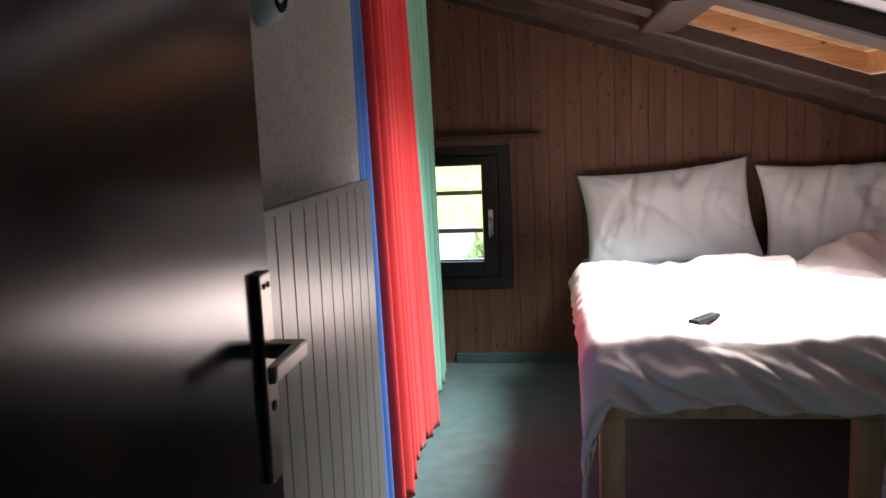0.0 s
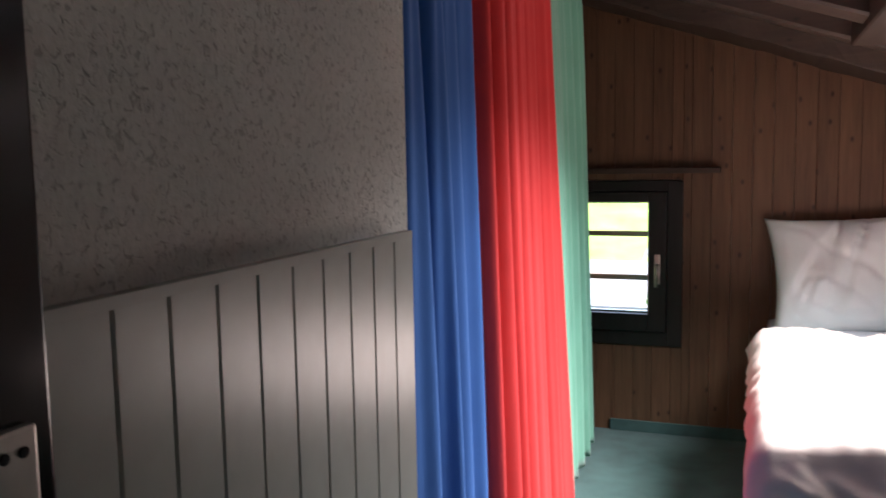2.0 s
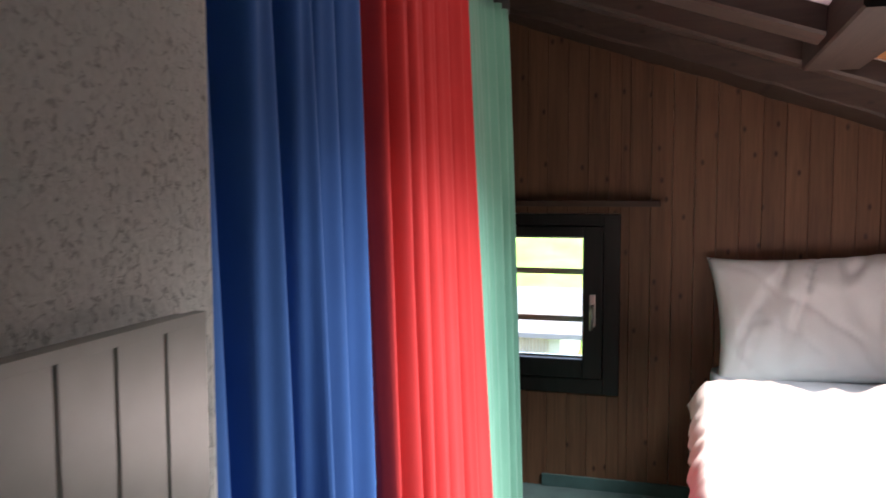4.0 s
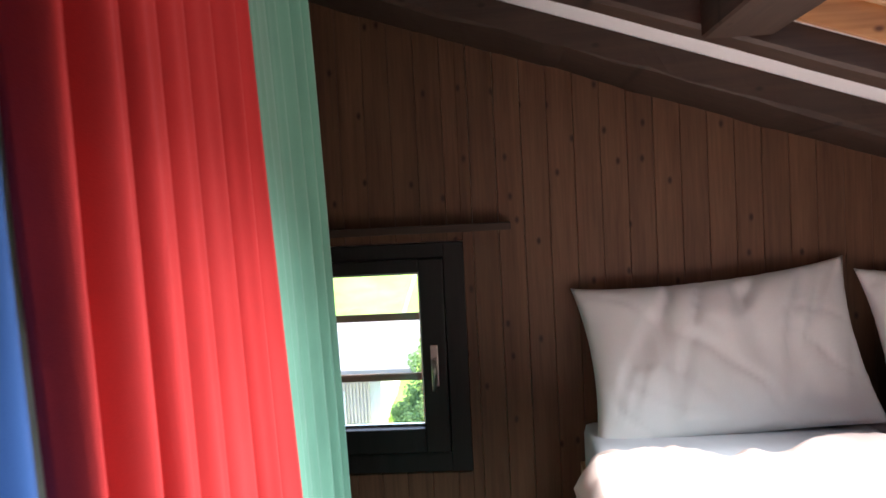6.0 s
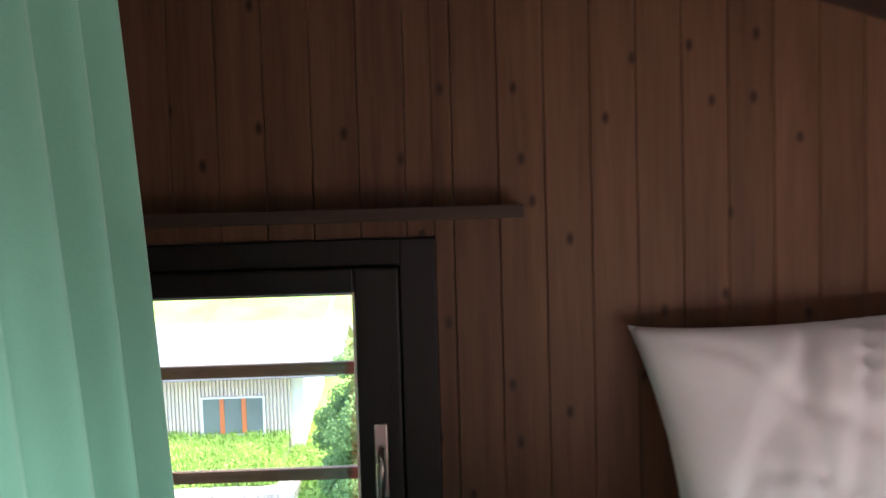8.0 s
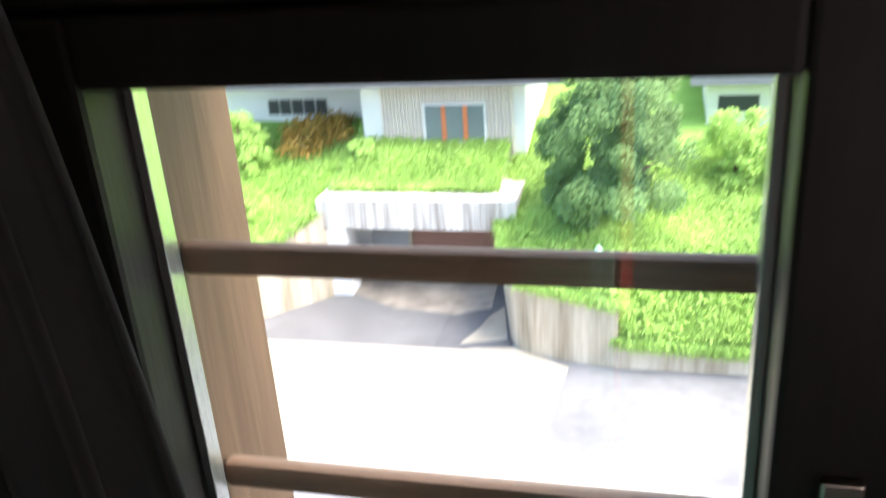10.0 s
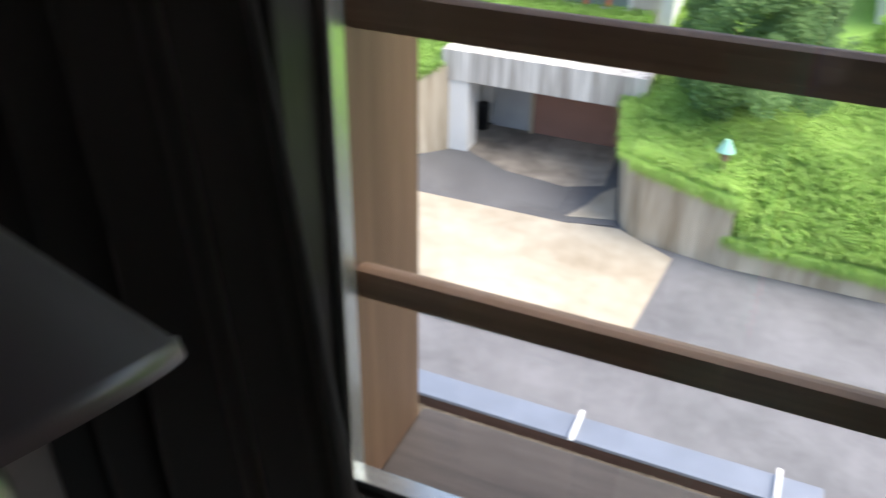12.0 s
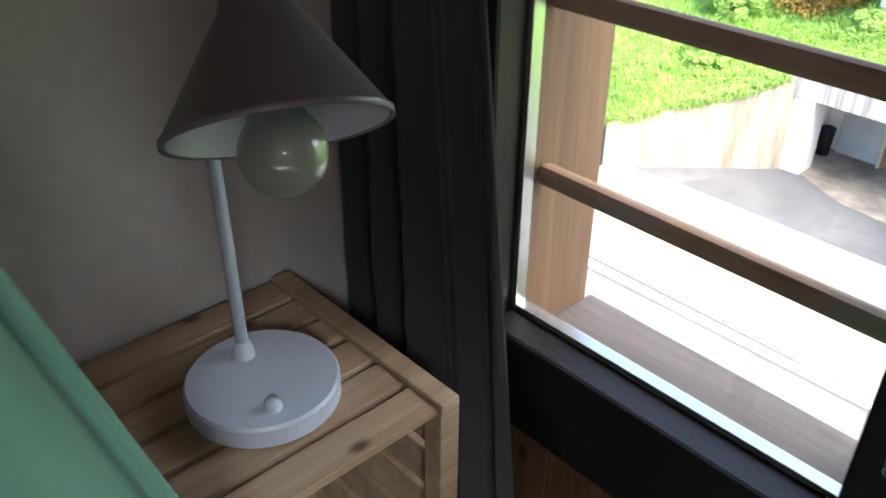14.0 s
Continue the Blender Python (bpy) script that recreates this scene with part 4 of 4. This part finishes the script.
def leafy(name, label, x, y, z, rx, rz, n, size, material, seed, trunk=0.12, cat="shrub"):
    """A trunk with limbs and a crown of many small leaf blades in uneven clumps."""
    rr = random.Random(seed)
    e = empty(name, x, y, z, label, cat)
    pts = [(0, 0, 0), (0.03, 0.02, rz * 0.5), (0.0, 0.05, rz * 1.0), (0.05, 0, rz * 1.7)]
    part("trunk", tube(pts, [trunk, trunk * 0.8, trunk * 0.5, trunk * 0.2], 8), M_plank, e, smooth=True)
    clumps = []
    for k in range(70 if cat == "shrub" else 120):
        a, t = rr.uniform(0, 6.283), rr.random()
        r = rx * (0.35 + 0.65 * math.sin(math.pi * (0.12 + 0.8 * t) ** 0.8)) * rr.uniform(0.3, 1.0)
        clumps.append((r * math.cos(a), r * math.sin(a), rz * 0.15 + t * rz * 1.85, rx * rr.uniform(0.16, 0.30)))
    for k in range(6):
        cx, cy, cz, _ = clumps[k * 9]
        part("limb", tube([(0, 0, cz * 0.6), (cx * 0.5, cy * 0.5, cz * 0.85), (cx, cy, cz)], [trunk * 0.4, trunk * 0.25, trunk * 0.1], 6), M_plank, e)
    verts, faces = [], []
    for _ in range(n):
        cx, cy, cz, cr = clumps[rr.randrange(len(clumps))]
        d = Vector((rr.gauss(0, 1), rr.gauss(0, 1), rr.gauss(0, 0.8))).normalized() * cr * rr.random() ** 0.4
        c0 = Vector((cx, cy, cz)) + d
        u = Vector((rr.gauss(0, 1), rr.gauss(0, 1), rr.gauss(0, 1))).normalized()
        w = u.orthogonal().normalized() * size * 0.35
        u = u * size * rr.uniform(0.6, 1.2)
        k = len(verts)
        verts += [c0 - u * 0.5, c0 + w, c0 + u * 0.5, c0 - w]
        faces.append((k, k + 1, k + 2, k + 3))
    me = bpy.data.meshes.new("crown")
    me.from_pydata([tuple(v) for v in verts], [], faces)
    me.materials.append(material)
    o = new("crown", me)
    o.parent = e
    return e


leafy("tree", "dense dark green bushy tree on the bank", -0.65, 24.5, GZ + 2.25, 1.75, 2.1, 60000, 0.10, M_leaf, 21, cat="tree")
for px, py, pz, r_, h_, sd in ((2.3, 26.2, 2.8, 1.0, 0.9, 22), (4.2, 26.0, 2.8, 1.3, 1.0, 23), (6.4, 26.4, 2.8, 1.3, 1.1, 27), (3.3, 24.2, 2.2, 0.9, 0.4, 28), (-10.9, 24.2, 1.9, 0.7, 0.5, 25), (-11.6, 26.6, 2.6, 0.9, 1.0, 26), (-7.9, 26.9, 3.0, 0.5, 0.35, 29)):
    leafy("shrub", "bright green leafy shrub on the bank", px, py, GZ + pz, r_, h_, 9000, 0.095, M_hedge, sd)

# garden lamp with a green hood, at the wall
gl = empty("garden_lamp", -0.9, 22.0, GZ + 1.6, "small garden lamp with pale green pointed hood", "garden lamp")
part("post", tube([(0, 0, -0.1), (0, 0, 0.65)], 0.03, 8), M_steel, gl)
part("lantern", lathe([(0, 0.62), (0.09, 0.64), (0.11, 0.82), (0, 0.83)], 12), M_bar, gl)
part("hood", lathe([(0.19, 0.83), (0.05, 1.09), (0, 1.12), (0, 0.86)], 16), mat("green copper", (0.30, 0.58, 0.45), 0.6, 0.08, 8), gl)

# house across the way
M_orange = mat("orange window frame", (0.55, 0.16, 0.06), 0.6, 0.05, 3)
M_farglass = mat("dim far glass", (0.16, 0.20, 0.19), 0.15, 0.1, 2)
M_dark = mat("dark far pane", (0.05, 0.055, 0.06), 0.3, 0.05, 2)
house = empty("house", -7.7, 27.6, -5.5, "pale clad house with low grey roof", "house")
def hp_(name, a, b, m, bevel=0.0, label="", par=None):
    return part(name, B(a, b, bevel), m, par or house, label)
hp_("wall", (-0.35, 0.05, -1.2), (4.45, 5, 2.35), M_render, label="white rendered wall")
for k in range(36):
    hp_("batten", (0.25 + k * 0.108, -0.02, 0.08), (0.315 + k * 0.108, 0.049, 2.3), M_facade)
part("roof", prism([(-0.6, 2.15), (2.6, 3.2), (5.6, 2.2), (5.6, 2.36), (2.6, 3.36), (-0.6, 2.31)], "x", -4.5, 5.6), M_roof, house, "low pitched grey roof")
wdw = hp_("window", (1.5, -0.07, 0.42), (3.35, 0.05, 1.56), M_render, label="window with orange-red frame")
hp_("pane", (1.57, -0.078, 0.49), (3.28, -0.071, 1.5), M_farglass, par=wdw)
for x in (2.05, 2.68):
    hp_("frame", (x, -0.095, 0.49), (x + 0.13, -0.079, 1.5), M_orange, par=wdw, label="orange-red window post")
left_house = empty("house", -13.0, 30.0, -5.2, "white house behind an orange shrub", "house")
part("wall", B((-2.5, 0, -1), (4.3, 5, 1.35)), M_render, left_house)
part("roof", B((-3.0, -0.5, 1.36), (4.7, 5.5, 1.75), 0.03), M_roof, left_house)
for k in range(5):
    part("window", B((0.9 + k * 0.42, -0.05, 0.42), (1.25 + k * 0.42, -0.001, 0.9), 0.0), M_dark, left_house, "dark window")
leafy("flowering_shrub", "orange flowering shrub before the house", -9.9, 29.0, -5.65, 1.5, 0.4, 6000, 0.13, mat("orange blossom", (0.50, 0.25, 0.05), 0.8, 0.3, 1.5, color2=(0.24, 0.2, 0.04)), 31)
far_house = empty("house", 1.9, 29.5, -5.5, "pale house half hidden behind shrubs", "house")
part("wall", B((-0.2, 0, -1), (5, 5, 1.6)), M_render, far_house)
part("roof", B((-0.7, -0.6, 1.61), (5.5, 5.6, 1.9), 0.02), M_roof, far_house)
part("window", B((0.1, -0.03, 0.75), (1.2, 0.0, 1.2)), M_dark, far_house)
tagged(part("pavement_patch", prism([(-4.2, 22.15), (-3.1, 22.45), (-3.45, 24.2), (-3.75, 23.6), (-3.9, 22.9)], "z", GZ - 0.01, GZ + 0.016), M_pale), "pale patch of rough concrete by the wall", "pavement", kind="structure")

# flat roof of the storey below, with gravel strip and zinc edging
ledge = empty("roof_edge", 0, 5.45, -0.6, "gravelled flat roof with zinc edging", "roof edge", kind="structure")
def lp(name, a, b, m, bevel=0.0, label=""):
    return part(name, B([a[k] - (0, 5.45, -0.6)[k] for k in range(3)], [b[k] - (0, 5.45, -0.6)[k] for k in range(3)], bevel), m, ledge, label)
lp("membrane", (-9, 5.41, -3.25), (0.70, 8.68, -2.842), M_roof, label="grey roofing membrane")
lp("gravel_strip", (-9, 8.681, -3.25), (0.70, 8.85, -2.830), M_gravel, label="brown gravel strip")
lp("curb", (-9, 8.46, -2.841), (0.69, 8.679, -2.815), M_speck, 0.006, label="grey lichen-flecked screed strip")
lp("fascia", (-9, 8.851, -3.4), (0.78, 8.90, -2.730), M_fascia, label="dark brown fascia board")
lp("fascia", (0.701, 5.42, -3.4), (0.78, 8.85, -2.730), M_fascia, label="dark brown fascia board")
lp("flashing", (-9, 8.83, -2.729), (0.80, 9.06, -2.700), M_zinc, 0.008, "zinc edge flashing")
lp("flashing", (0.68, 5.42, -2.729), (0.80, 8.829, -2.700), M_zinc, 0.008, "zinc edge flashing")
for x in (-3.3, -2.1, -0.75, 0.52):
    part("clip", prism([(-0.05, -2.19), (0.19, -2.19), (0.23, -2.16), (-0.02, -2.16)], "x", x, x + 0.028), M_render, ledge, "light metal clip").location = (0, 3.40, 0.10)
drain = empty("roof_drain", 0.44, 8.74, -2.832, "black plastic drain cap on the gravel", "drain")
part("collar", lathe([(0, 0), (0.085, 0), (0.085, 0.018), (0.055, 0.03), (0, 0.03)], 20), M_rubber, drain)
part("cap", lathe([(0.05, 0.031), (0.058, 0.04), (0.058, 0.085), (0.04, 0.10), (0, 0.105)], 20), M_black, drain, smooth=True)
rr = random.Random(17)
verts, faces = [], []
for _ in range(2600):
    cx, cy, cz, r = rr.uniform(-3.2, 0.69), rr.uniform(8.69, 8.845), -2.825, rr.uniform(0.007, 0.016)
    k = len(verts)
    verts += [(cx + r, cy, cz), (cx, cy + r, cz), (cx - r, cy, cz), (cx, cy - r, cz), (cx, cy, cz + r * 0.9)]
    faces += [(k, k + 1, k + 4), (k + 1, k + 2, k + 4), (k + 2, k + 3, k + 4), (k + 3, k, k + 4)]
me = bpy.data.meshes.new("pebbles")
me.from_pydata(verts, [], faces)
me.materials.append(M_gravel)
tagged(new("pebbles", me), "loose brown pebbles on the roof edge", "gravel", kind="stuff")

# ---------------------------------------------------------------- pine boards of the gable wall
PB = 0.0965
x = XW
while x < XE - 0.01:
    w = min(PB, XE - x)
    a, b = x + 0.0005, x + w - 0.0005
    tops = lambda q: zceil(q) - 0.004
    cuts = sorted({a, b} | {q for q in (WX0, WX1) if a + 0.004 < q < b - 0.004})
    for a, b in zip(cuts, cuts[1:]):
        inside = WX0 - 0.001 < (a + b) / 2 < WX1
        for z0, z1 in ([(0.0, WZ0 - 0.002), (WZ1 + 0.002, None)] if inside else [(0.0, None)]):
            bm = gable(a, b, z0, tops if z1 is None else z1, YB - 0.0005, YB + 0.0175)
            es = [e for e in bm.edges if abs(e.verts[0].co.x - e.verts[1].co.x) < 1e-6 and abs(e.verts[0].co.y - e.verts[1].co.y) < 1e-6 and e.verts[0].co.y < YB + 0.005]
            bmesh.ops.bevel(bm, geom=es, offset=0.002, segments=1, affect="EDGES")
            part("plank", bm, M_board, wall_gable)
    x += PB
